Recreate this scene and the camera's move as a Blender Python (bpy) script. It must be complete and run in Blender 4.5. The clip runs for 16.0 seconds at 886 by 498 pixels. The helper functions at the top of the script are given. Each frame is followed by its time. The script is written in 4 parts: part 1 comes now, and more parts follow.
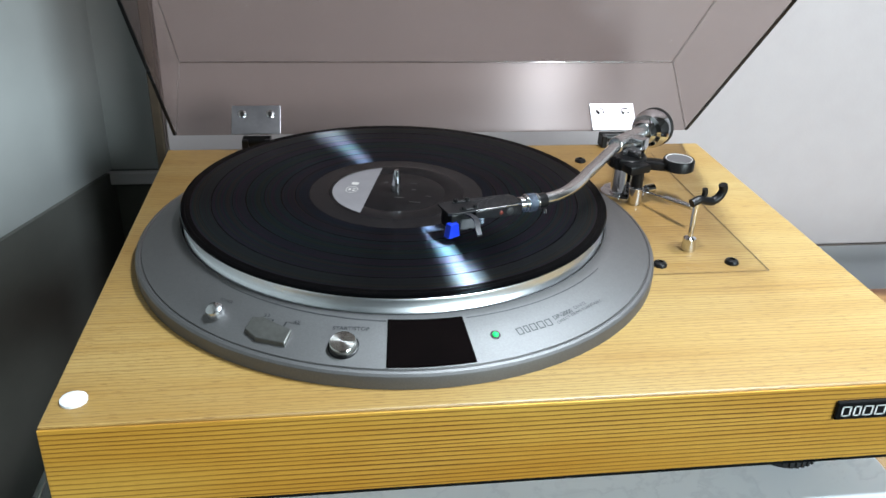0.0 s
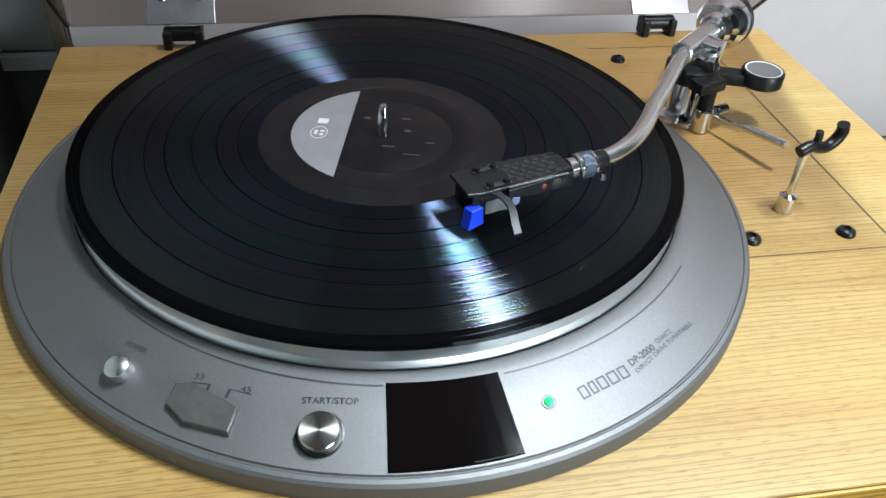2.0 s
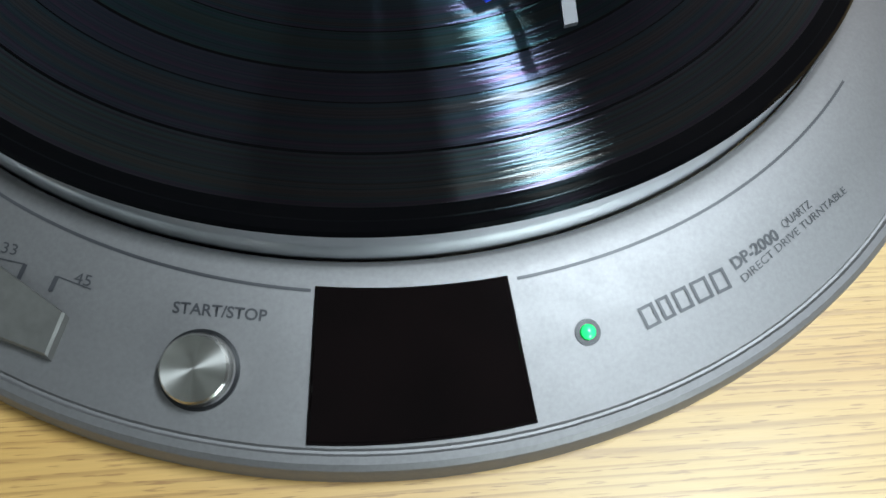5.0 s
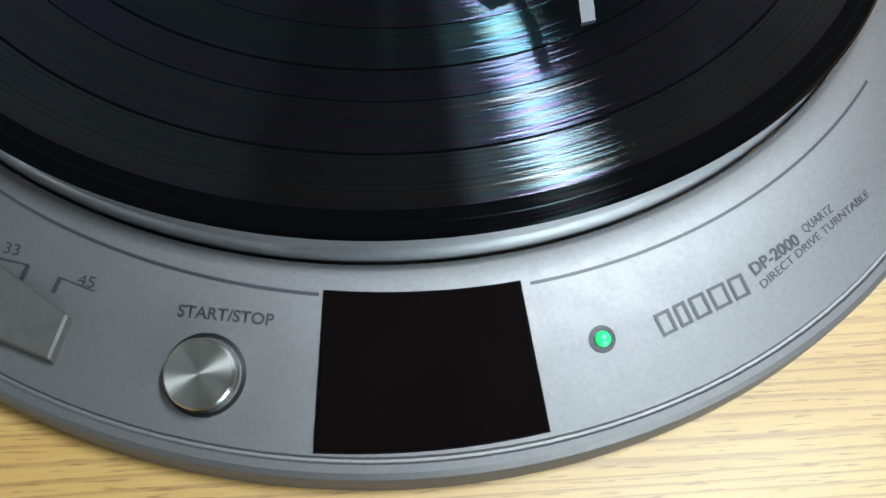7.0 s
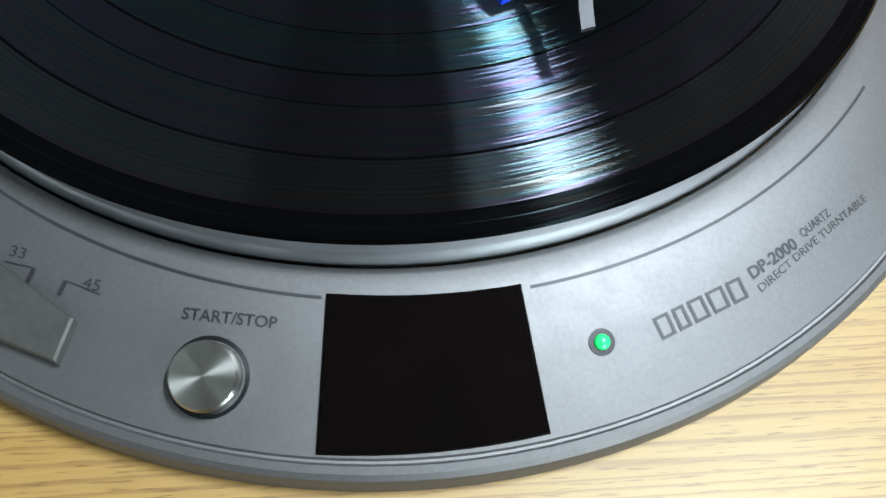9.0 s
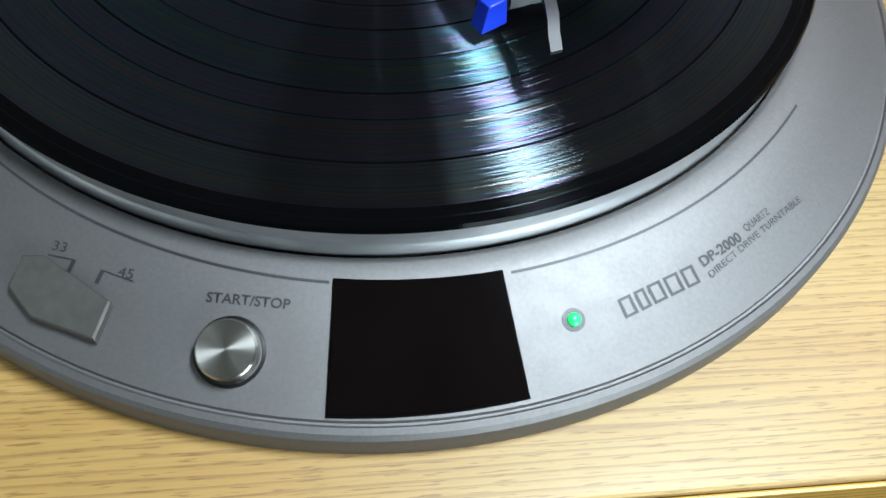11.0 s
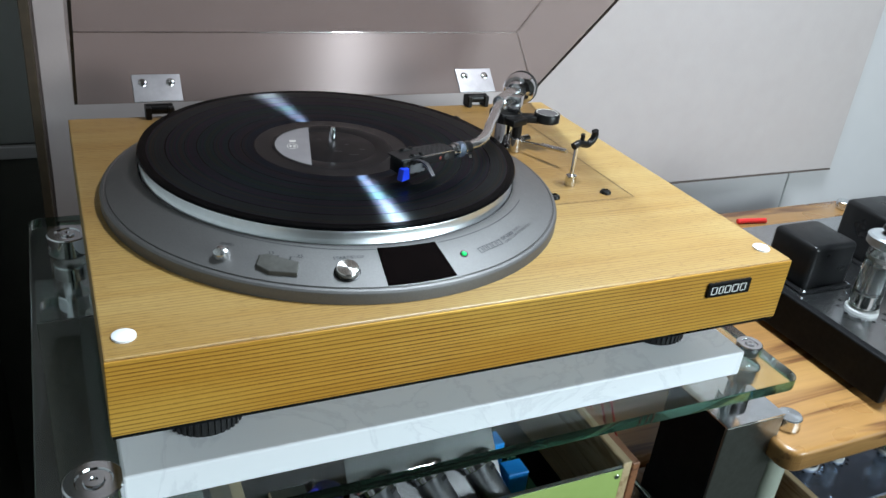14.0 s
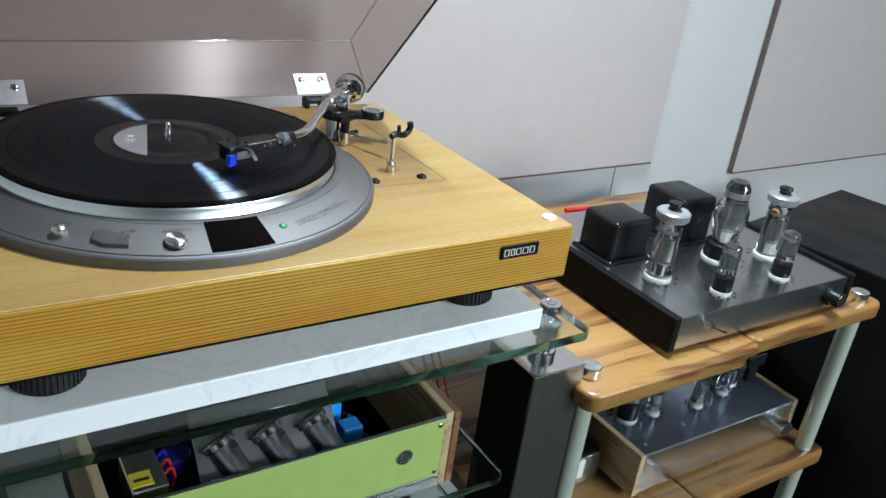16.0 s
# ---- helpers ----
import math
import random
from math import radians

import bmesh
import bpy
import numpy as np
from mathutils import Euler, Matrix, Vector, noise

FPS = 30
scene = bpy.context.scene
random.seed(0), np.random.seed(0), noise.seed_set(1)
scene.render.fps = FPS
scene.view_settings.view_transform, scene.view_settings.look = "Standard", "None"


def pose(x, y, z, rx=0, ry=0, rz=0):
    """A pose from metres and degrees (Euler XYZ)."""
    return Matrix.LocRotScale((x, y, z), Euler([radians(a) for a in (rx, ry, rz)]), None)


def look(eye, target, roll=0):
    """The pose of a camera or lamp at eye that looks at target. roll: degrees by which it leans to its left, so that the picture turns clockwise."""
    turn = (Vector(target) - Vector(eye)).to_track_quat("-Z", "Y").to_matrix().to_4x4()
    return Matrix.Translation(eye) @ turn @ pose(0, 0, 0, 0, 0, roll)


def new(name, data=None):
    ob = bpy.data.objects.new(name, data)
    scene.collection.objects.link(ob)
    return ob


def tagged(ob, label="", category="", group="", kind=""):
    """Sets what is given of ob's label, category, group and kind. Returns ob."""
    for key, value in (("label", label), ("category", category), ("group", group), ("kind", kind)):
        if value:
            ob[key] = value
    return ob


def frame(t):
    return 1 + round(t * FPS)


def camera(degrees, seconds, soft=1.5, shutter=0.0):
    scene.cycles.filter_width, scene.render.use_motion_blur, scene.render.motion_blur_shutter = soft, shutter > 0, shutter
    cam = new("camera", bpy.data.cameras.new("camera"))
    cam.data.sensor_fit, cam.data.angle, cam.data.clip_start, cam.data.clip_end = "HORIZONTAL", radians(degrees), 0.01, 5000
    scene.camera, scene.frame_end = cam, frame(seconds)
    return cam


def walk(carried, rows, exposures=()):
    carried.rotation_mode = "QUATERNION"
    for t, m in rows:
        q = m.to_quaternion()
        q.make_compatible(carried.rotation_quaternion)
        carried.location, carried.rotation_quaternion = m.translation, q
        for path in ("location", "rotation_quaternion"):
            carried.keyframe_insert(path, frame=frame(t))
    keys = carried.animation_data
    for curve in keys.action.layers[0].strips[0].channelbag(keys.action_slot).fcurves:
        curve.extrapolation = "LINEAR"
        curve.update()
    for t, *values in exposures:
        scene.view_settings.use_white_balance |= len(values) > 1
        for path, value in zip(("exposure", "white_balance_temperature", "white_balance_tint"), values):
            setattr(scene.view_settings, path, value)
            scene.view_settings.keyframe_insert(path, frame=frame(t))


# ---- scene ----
cam = camera(56.3, 16.0)
PATH = [
    (0, (-0.0453, -0.5493, 0.2657), (0.2167, 1.2177, -0.6338), 2.12),
    (0.5, (-0.0605, -0.5225, 0.2614), (0.2781, 1.1822, -0.7284), 2.04),
    (1, (-0.0237, -0.4489, 0.2576), (0.2998, 1.2112, -0.8099), 2.49),
    (1.5, (-0.0141, -0.4045, 0.2517), (0.3004, 1.2011, -0.8985), 3.33),
    (2, (-0.0430, -0.3587, 0.2498), (0.2900, 1.1696, -0.9966), 3.73),
    (2.5, (-0.0415, -0.3060, 0.2405), (0.3274, 1.0666, -1.1665), 5.34),
    (3, (-0.0242, -0.3008, 0.2228), (0.3502, 0.9255, -1.3121), 7.05),
    (3.5, (-0.0206, -0.2808, 0.2142), (0.3213, 0.8324, -1.4118), 9.15),
    (4, (-0.0074, -0.2466, 0.1975), (0.2079, 0.7877, -1.5007), 6.62),
    (6.3, (-0.0029, -0.2322, 0.1798), (0.1518, 0.7170, -1.5738), 5.71),
    (6.5, (-0.0037, -0.2317, 0.1804), (0.1481, 0.7204, -1.5719), 5.62),
    (7, (-0.0041, -0.2304, 0.1804), (0.1478, 0.7133, -1.5764), 5.69),
    (7.5, (-0.0054, -0.2298, 0.1808), (0.1509, 0.7213, -1.5716), 5.91),
    (8, (-0.0051, -0.2301, 0.1815), (0.1461, 0.7161, -1.5740), 5.69),
    (10.5, (-0.0044, -0.2398, 0.1871), (0.1644, 0.7386, -1.5491), 6.18),
    (11, (-0.0108, -0.2576, 0.1975), (0.2011, 0.8030, -1.4849), 7.04),
    (11.5, (-0.0144, -0.3087, 0.2212), (0.2740, 0.8820, -1.3597), 8.36),
    (11.7, (-0.0095, -0.3519, 0.2271), (0.2973, 0.9823, -1.2309), 6.99),
    (12, (-0.0160, -0.3944, 0.2380), (0.3459, 1.0422, -1.1056), 8.02),
    (12.5, (-0.0694, -0.4540, 0.2609), (0.3831, 1.1054, -0.9067), 8.13),
    (13, (-0.1478, -0.5111, 0.2736), (0.4306, 1.0842, -0.7849), 6.93),
    (13.5, (-0.1849, -0.5685, 0.2754), (0.5396, 1.0203, -0.6996), 6.55),
    (14, (-0.2002, -0.6075, 0.2755), (0.6125, 0.9768, -0.6354), 6.59),
    (14.5, (-0.2116, -0.6123, 0.2746), (0.6554, 0.9679, -0.5921), 6.53),
    (15, (-0.2166, -0.6195, 0.2781), (0.7475, 0.9106, -0.5759), 7.09),
    (15.5, (-0.2137, -0.6586, 0.2800), (0.8223, 0.8291, -0.5646), 7.56),
    (16, (-0.1950, -0.7211, 0.2883), (0.8540, 0.7593, -0.5529), 7.73),
]
walk(cam, [(t, look(eye, target, roll)) for t, eye, target, roll in PATH], [(0.0, -1.36), (0.5, -1.66), (1.5, -1.46), (2.5, -1.24), (3.5, -1.66), (4.5, -1.56), (10.5, -1.50), (12.0, -1.40), (12.5, -1.46), (13.5, -1.50), (14.5, -1.68), (16.0, -1.60)])

# ---------------------------------------------------------------- light
world = bpy.data.worlds.new("world")
scene.world = world
world.use_nodes = True
world.node_tree.nodes["Background"].inputs[0].default_value = (0.75, 0.85, 1.0, 1)
world.node_tree.nodes["Background"].inputs[1].default_value = 0.25


def area(name, eye, target, sx, sy, watts, colour):
    data = bpy.data.lights.new(name, "AREA")
    data.shape, data.size, data.size_y, data.energy, data.color = "RECTANGLE", sx, sy, watts, colour
    ob = new(name, data)
    ob.matrix_world = look(eye, target)
    return ob


lamp = area("hanging_lamp_light", (0.475, -0.12, 1.20), (0.48, -0.28, -0.10), 0.080, 0.44, 62.0, (0.76, 0.90, 1.0))
lamp.data.spread = radians(110)
area("window_light", (1.50, -2.59, 0.72), (0.3, 0.0, -0.1), 1.5, 0.85, 300.0, (0.78, 0.93, 1.0))

# ---------------------------------------------------------------- helpers


def pipe(ob, mat, parent=None, smooth=True, label=""):
    if mat:
        ob.data.materials.append(mat)
    if smooth:
        for p in ob.data.polygons:
            p.use_smooth = True
    if parent:
        ob.parent = parent
    if label:
        ob["label"] = label
    return ob


def part(name, bm, mat, parent=None, label="", smooth=False, angle=35):
    me = bpy.data.meshes.new(name)
    bmesh.ops.recalc_face_normals(bm, faces=bm.faces)
    if smooth:
        for f in bm.faces:
            f.smooth = True
        for e in bm.edges:
            if len(e.link_faces) == 2 and e.calc_face_angle(0) > radians(angle):
                e.smooth = False
    bm.to_mesh(me)
    bm.free()
    return pipe(new(name, me), mat, parent, False, label)


def thing(name, label, category, group="", kind="", at=(0, 0, 0)):
    ob = new(name)
    ob.empty_display_size = 0.02
    ob.location = at
    return tagged(ob, label, category, group, kind)


def box(x0, x1, y0, y1, z0, z1, bevel=0.0, seg=2, bm=None, m=None):
    bm2 = bmesh.new()
    bmesh.ops.create_cube(bm2, size=1)
    for v in bm2.verts:
        v.co = Vector(((x0 + x1) / 2 + v.co.x * (x1 - x0), (y0 + y1) / 2 + v.co.y * (y1 - y0), (z0 + z1) / 2 + v.co.z * (z1 - z0)))
    if bevel:
        bmesh.ops.bevel(bm2, geom=bm2.edges[:], offset=bevel, segments=seg, profile=0.5, affect="EDGES")
    return merge(bm, bm2, m)


def merge(bm, bm2, m=None):
    if m is not None:
        bmesh.ops.transform(bm2, matrix=m, verts=bm2.verts)
    if bm is None:
        return bm2
    me = bpy.data.meshes.new("tmp")
    bm2.to_mesh(me)
    bm2.free()
    bm.from_mesh(me)
    bpy.data.meshes.remove(me)
    return bm


def lathe(profile, n=48, centre=(0, 0), bm=None, m=None, rfun=None):
    """profile: (r, z) from the outer bottom or the axis on; revolved round z."""
    b = bmesh.new()
    rings = []
    for r, z in profile:
        if r < 1e-7:
            rings.append([b.verts.new((centre[0], centre[1], z))])
        else:
            rings.append([b.verts.new((centre[0] + r * math.cos(2 * math.pi * i / n), centre[1] + r * math.sin(2 * math.pi * i / n), z)) for i in range(n)])
    for a, c in zip(rings, rings[1:]):
        for i in range(n):
            j = (i + 1) % n
            if len(a) == 1 and len(c) == 1:
                continue
            if len(a) == 1:
                b.faces.new((a[0], c[j], c[i]))
            elif len(c) == 1:
                b.faces.new((a[i], a[j], c[0]))
            else:
                b.faces.new((a[i], a[j], c[j], c[i]))
    return merge(bm, b, m)


def along(a, b):
    """The turn and place that lay the z axis from a to b."""
    a, b = Vector(a), Vector(b)
    return Matrix.Translation(a) @ (b - a).to_track_quat("Z", "Y").to_matrix().to_4x4()


def rod(a, b, r, n=24, bevel=0.0, r2=None, bm=None):
    h = (Vector(b) - Vector(a)).length
    r2 = r if r2 is None else r2
    e = bevel
    prof = [(0, 0), (r - e, 0), (r, e), (r2, h - e), (r2 - e, h), (0, h)] if e else [(0, 0), (r, 0), (r2, h), (0, h)]
    return lathe(prof, n, bm=bm, m=along(a, b))


def tube(points, radius, n=16, sub=8, bm=None):
    """A round tube through the points, smoothed (Catmull-Rom)."""
    P = [Vector(p) for p in points]
    P = [2 * P[0] - P[1]] + P + [2 * P[-1] - P[-2]]
    line = []
    for k in range(1, len(P) - 2):
        for s in range(sub):
            u = s / sub
            line.append(0.5 * (2 * P[k] + (P[k + 1] - P[k - 1]) * u + (2 * P[k - 1] - 5 * P[k] + 4 * P[k + 1] - P[k + 2]) * u * u + (3 * P[k] - P[k - 1] - 3 * P[k + 1] + P[k + 2]) * u ** 3))
    line.append(P[-2])
    b = bmesh.new()
    rings, side = [], None
    for k, p in enumerate(line):
        d = (line[min(k + 1, len(line) - 1)] - line[max(k - 1, 0)]).normalized()
        side = d.cross(Vector((0, 0, 1)) if abs(d.z) < 0.95 else Vector((1, 0, 0))).normalized() if side is None else (side - d * side.dot(d)).normalized()
        up = side.cross(d)
        rings.append([b.verts.new(p + radius * (math.cos(2 * math.pi * i / n) * side + math.sin(2 * math.pi * i / n) * up)) for i in range(n)])
    for a, c in zip(rings, rings[1:]):
        for i in range(n):
            b.faces.new((a[i], a[(i + 1) % n], c[(i + 1) % n], c[i]))
    b.faces.new(rings[0])
    b.faces.new(rings[-1])
    return merge(bm, b)


def prism(outline, z0, z1, bevel=0.0, bm=None, m=None, seg=2):
    b = bmesh.new()
    f = b.faces.new([b.verts.new((x, y, z0)) for x, y in outline])
    r = bmesh.ops.extrude_face_region(b, geom=[f])
    bmesh.ops.translate(b, vec=(0, 0, z1 - z0), verts=[v for v in r["geom"] if isinstance(v, bmesh.types.BMVert)])
    if bevel:
        bmesh.ops.bevel(b, geom=b.edges[:], offset=bevel, segments=seg, profile=0.5, affect="EDGES")
    return merge(bm, b, m)


def rounded(x0, x1, y0, y1, r, n=6):
    out = []
    for cx, cy, a in ((x1 - r, y1 - r, 0), (x0 + r, y1 - r, 90), (x0 + r, y0 + r, 180), (x1 - r, y0 + r, 270)):
        out += [(cx + r * math.cos(radians(a + 90 * i / n)), cy + r * math.sin(radians(a + 90 * i / n))) for i in range(n + 1)]
    return out


def letters(name, text, size, mat, parent, place, label="", thick=0.00008, align="LEFT", span=0.0, bold=0.0):
    """Writing as a mesh; place maps a point of the text's own plane to the world."""
    cu = bpy.data.curves.new("tmp", "FONT")
    cu.body, cu.size, cu.align_x, cu.resolution_u = text, size, align, 3
    cu.offset = bold * size
    tmp = new("tmp", cu)
    bpy.context.view_layer.update()
    me = bpy.data.meshes.new_from_object(tmp.evaluated_get(bpy.context.evaluated_depsgraph_get()))
    bpy.data.objects.remove(tmp)
    bpy.data.curves.remove(cu)
    long_ = max(v.co.x for v in me.vertices)
    for v in me.vertices:
        v.co = place(v.co.x * (span / long_ if span else 1), v.co.y)
    me.name = name
    return pipe(new(name, me), mat, parent, False, label)


# ---------------------------------------------------------------- materials


class Mat:
    """A node material with a Principled surface."""

    def __init__(self, name, colour=(0.5, 0.5, 0.5), rough=0.5, metal=0.0, **more):
        self.m = bpy.data.materials.new(name)
        self.m.use_nodes = True
        self.t = self.m.node_tree
        self.b = self.t.nodes["Principled BSDF"]
        self.set("Base Color", (*colour, 1))
        self.set("Roughness", rough)
        self.set("Metallic", metal)
        for k, v in more.items():
            self.set(k.replace("_", " "), v)

    def set(self, key, value):
        self.b.inputs[key].default_value = value
        return self

    def node(self, kind, **props):
        n = self.t.nodes.new(kind)
        for k, v in props.items():
            if k in n.inputs:
                n.inputs[k].default_value = v
        return n

    def link(self, a, b):
        self.t.links.new(a, b)
        return self

    def coords(self, scale=(1, 1, 1), rot=(0, 0, 0)):
        c = self.t.nodes.new("ShaderNodeTexCoord")
        mp = self.t.nodes.new("ShaderNodeMapping")
        mp.inputs["Scale"].default_value = scale
        mp.inputs["Rotation"].default_value = rot
        self.link(c.outputs["Object"], mp.inputs["Vector"])
        return mp.outputs["Vector"]

    def noise(self, vec, scale, detail=4.0, rough=0.55, dist=0.0):
        n = self.t.nodes.new("ShaderNodeTexNoise")
        n.inputs["Scale"].default_value, n.inputs["Detail"].default_value = scale, detail
        n.inputs["Roughness"].default_value, n.inputs["Distortion"].default_value = rough, dist
        self.link(vec, n.inputs["Vector"])
        return n.outputs["Fac"]

    def ramp(self, fac, stops, key=None):
        r = self.t.nodes.new("ShaderNodeValToRGB")
        e = r.color_ramp.elements
        while len(e) < len(stops):
            e.new(0.5)
        for el, (p, c) in zip(e, stops):
            el.position = p
            el.color = (*c, 1) if hasattr(c, "__len__") else (c, c, c, 1)
        self.link(fac, r.inputs["Fac"])
        if key:
            self.link(r.outputs["Color"], self.b.inputs[key])
        return r.outputs["Color"]

    def mix(self, fac, a, b, mode="MIX"):
        n = self.t.nodes.new("ShaderNodeMix")
        n.data_type, n.blend_type = "RGBA", mode
        for sock, v in ((n.inputs[0], fac), (n.inputs[6], a), (n.inputs[7], b)):
            if hasattr(v, "links") or hasattr(v, "is_linked"):
                self.link(v, sock)
            else:
                sock.default_value = v
        return n.outputs[2]

    def bump(self, fac, strength, dist=0.001):
        n = self.t.nodes.new("ShaderNodeBump")
        n.inputs["Strength"].default_value, n.inputs["Distance"].default_value = strength, dist
        self.link(fac, n.inputs["Height"])
        self.link(n.outputs["Normal"], self.b.inputs["Normal"])
        return self


def speckled(name, c0, c1, rough, metal=0.0, scale=60, bump=0.0, spread=0.1, **more):
    """A plain surface with slight mottling, uneven gloss and fine relief."""
    k = Mat(name, c0, rough, metal, **more)
    v = k.coords()
    a = k.noise(v, scale, 5)
    k.ramp(a, [(0.3, c0), (0.7, c1)], "Base Color")
    b = k.noise(v, scale * 0.23, 3)
    k.ramp(b, [(0.3, max(rough - spread, 0.02)), (0.7, min(rough + spread, 1))], "Roughness")
    if bump:
        k.bump(k.noise(v, scale * 8, 2), bump, 0.0004)
    return k.m


def wood(name, pale, mid, dark, stretch, scale, rough, line=0.62, bump=0.15, rot=(0, 0, 0), coat=0.3):
    """Plain sawn wood: long irregular figure along the stretched axis."""
    k = Mat(name, mid, rough, 0, Coat_Weight=coat, Coat_Roughness=0.18)
    v = k.coords(stretch, rot)
    broad = k.noise(v, scale * 0.25, 3, 0.5, 0.3)
    lines = k.noise(v, scale, 3, 0.6, 0.6)
    fine = k.noise(v, scale * 4, 2, 0.5)
    base = k.ramp(broad, [(0.32, pale), (0.68, mid)])
    mask = k.ramp(lines, [(line - 0.09, 0.0), (line, 0.8), (line + 0.05, 1.0)])
    c = k.mix(mask, base, (*dark, 1))
    c = k.mix(0.35, c, k.ramp(fine, [(0.3, 0.55), (0.7, 1.0)]), "MULTIPLY")
    blot = k.noise(k.coords(), 14, 2)
    c = k.mix(0.25, c, k.ramp(blot, [(0.3, 0.7), (0.7, 1.0)]), "MULTIPLY")
    k.link(c, k.b.inputs["Base Color"])
    k.ramp(blot, [(0.3, rough - 0.06), (0.7, rough + 0.08)], "Roughness")
    k.bump(fine, bump, 0.0004)
    return k.m


def veneer(name, pale, mid, dark, way, gap, depth, rough, waver, pore):
    """Quarter-sawn pine: fine dark growth lines, nearly straight, at about the given spacing."""
    k = Mat(name, mid, rough, 0, Coat_Weight=0.15, Coat_Roughness=0.4)
    v = k.coords((0.05, 1, 1))
    w = k.t.nodes.new("ShaderNodeTexWave")
    w.wave_type, w.bands_direction, w.wave_profile = "BANDS", way, "SAW"
    for key, val in (("Scale", 0.314 / gap), ("Distortion", waver), ("Detail", 3.0), ("Detail Scale", 0.35), ("Detail Roughness", 0.6)):
        w.inputs[key].default_value = val
    k.link(v, w.inputs["Vector"])
    broad = k.noise(v, 60, 3, 0.5)
    fine = k.noise(v, 1400, 3, 0.6)
    patch = k.noise(k.coords((0.3, 1, 1)), 22, 3)
    base = k.ramp(broad, [(0.30, pale), (0.70, mid)])
    line = k.ramp(w.outputs["Fac"], [(0.0, 0.0), (0.60, 0.04), (0.84, 1.0), (0.93, 1.0), (1.0, 0.10)])
    amount = k.mix(1.0, line, k.ramp(patch, [(0.30, depth * 0.55), (0.65, depth)]), "MULTIPLY")
    pores = k.ramp(k.noise(k.coords((0.07, 1, 1)), 1500, 2, 0.5), [(0.58, 0.0), (0.66, pore)])
    c = k.mix(amount, base, (*dark, 1))
    c = k.mix(pores, c, (*dark, 1))
    c = k.mix(0.30, c, k.ramp(fine, [(0.3, 0.60), (0.7, 1.0)]), "MULTIPLY")
    c = k.mix(0.8, c, k.ramp(k.noise(k.coords((0.45, 1, 1)), 9, 3, 0.55, 0.4), [(0.34, (0.90, 0.76, 0.52)), (0.62, (1.0, 1.0, 1.0))]), "MULTIPLY")
    k.link(c, k.b.inputs["Base Color"])
    k.ramp(patch, [(0.3, rough - 0.05), (0.7, rough + 0.08)], "Roughness")
    k.bump(fine, 0.18, 0.0003)
    return k.m


def brushed(name, colour, rough, aniso, axis="Z", rot=0.0, scale=220, dark=0.8, mode="RADIAL"):
    k = Mat(name, colour, rough, 1.0, Anisotropic=aniso, Anisotropic_Rotation=rot)
    t = k.t.nodes.new("ShaderNodeTangent")
    t.direction_type, t.axis = mode, axis
    k.link(t.outputs["Tangent"], k.b.inputs["Tangent"])
    n = k.noise(k.coords(), scale, 4)
    k.ramp(n, [(0.3, [c * dark for c in colour]), (0.7, colour)], "Base Color")
    return k


def glass(name, colour, rough=0.0, ior=1.5):
    return Mat(name, colour, rough, 0, Transmission_Weight=1.0, IOR=ior).m


PLATTER = brushed("turned_platter_alloy", (0.78, 0.80, 0.83), 0.30, 0.3, dark=0.95).m
LEG_STEEL = brushed("dark_brushed_steel", (0.27, 0.27, 0.255), 0.30, 0.4, "X", 0.0, 150, 0.85).m
# top toned down and front raised to offset uneven lamp and window light
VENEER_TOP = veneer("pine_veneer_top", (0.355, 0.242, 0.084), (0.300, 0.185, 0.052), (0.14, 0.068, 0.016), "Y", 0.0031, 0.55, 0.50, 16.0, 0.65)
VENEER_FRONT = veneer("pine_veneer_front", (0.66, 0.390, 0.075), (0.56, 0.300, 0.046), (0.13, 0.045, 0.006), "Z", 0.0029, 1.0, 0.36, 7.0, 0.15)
ACACIA = wood("acacia_wood", (0.335, 0.180, 0.060), (0.255, 0.118, 0.036), (0.095, 0.032, 0.010), (0.07, 1, 1), 46, 0.30, 0.62, 0.2)
OAK_STRIP = wood("pale_oak_strip", (0.60, 0.46, 0.28), (0.50, 0.36, 0.20), (0.35, 0.23, 0.11), (1, 0.1, 1), 120, 0.5, 0.62)
REDWOOD = wood("reddish_wood", (0.30, 0.13, 0.06), (0.24, 0.09, 0.04), (0.12, 0.04, 0.02), (1, 0.1, 1), 120, 0.45, 0.62)
DECK = speckled("satin_grey_alloy", (0.122, 0.117, 0.116), (0.140, 0.135, 0.134), 0.54, 0.80, 900, 0.035, 0.02)
ALLOY = brushed("spun_aluminium", (0.74, 0.76, 0.79), 0.24, 0.6, dark=0.94).m
CHROME = speckled("polished_chrome", (0.62, 0.63, 0.65), (0.70, 0.70, 0.72), 0.12, 1.0, 90, 0, 0.05)
SATIN = speckled("satin_nickel", (0.60, 0.60, 0.60), (0.68, 0.68, 0.68), 0.25, 1.0, 200, 0, 0.015)
STEEL = brushed("brushed_steel", (0.54, 0.55, 0.57), 0.26, 0.5, "X", 0.0, 150, 0.85).m
BLACK = speckled("black_plastic", (0.005, 0.005, 0.0055), (0.009, 0.009, 0.0095), 0.32, 0, 120, 0.05, 0.08, Specular_IOR_Level=0.22)
BLACK_PAINT = speckled("black_crinkle_paint", (0.004, 0.004, 0.0045), (0.008, 0.008, 0.0085), 0.5, 0, 200, 0.15, 0.1, Specular_IOR_Level=0.08)
RUBBER = speckled("black_rubber", (0.010, 0.010, 0.011), (0.018, 0.018, 0.019), 0.6, 0, 150, 0.1, 0.1, Specular_IOR_Level=0.35)
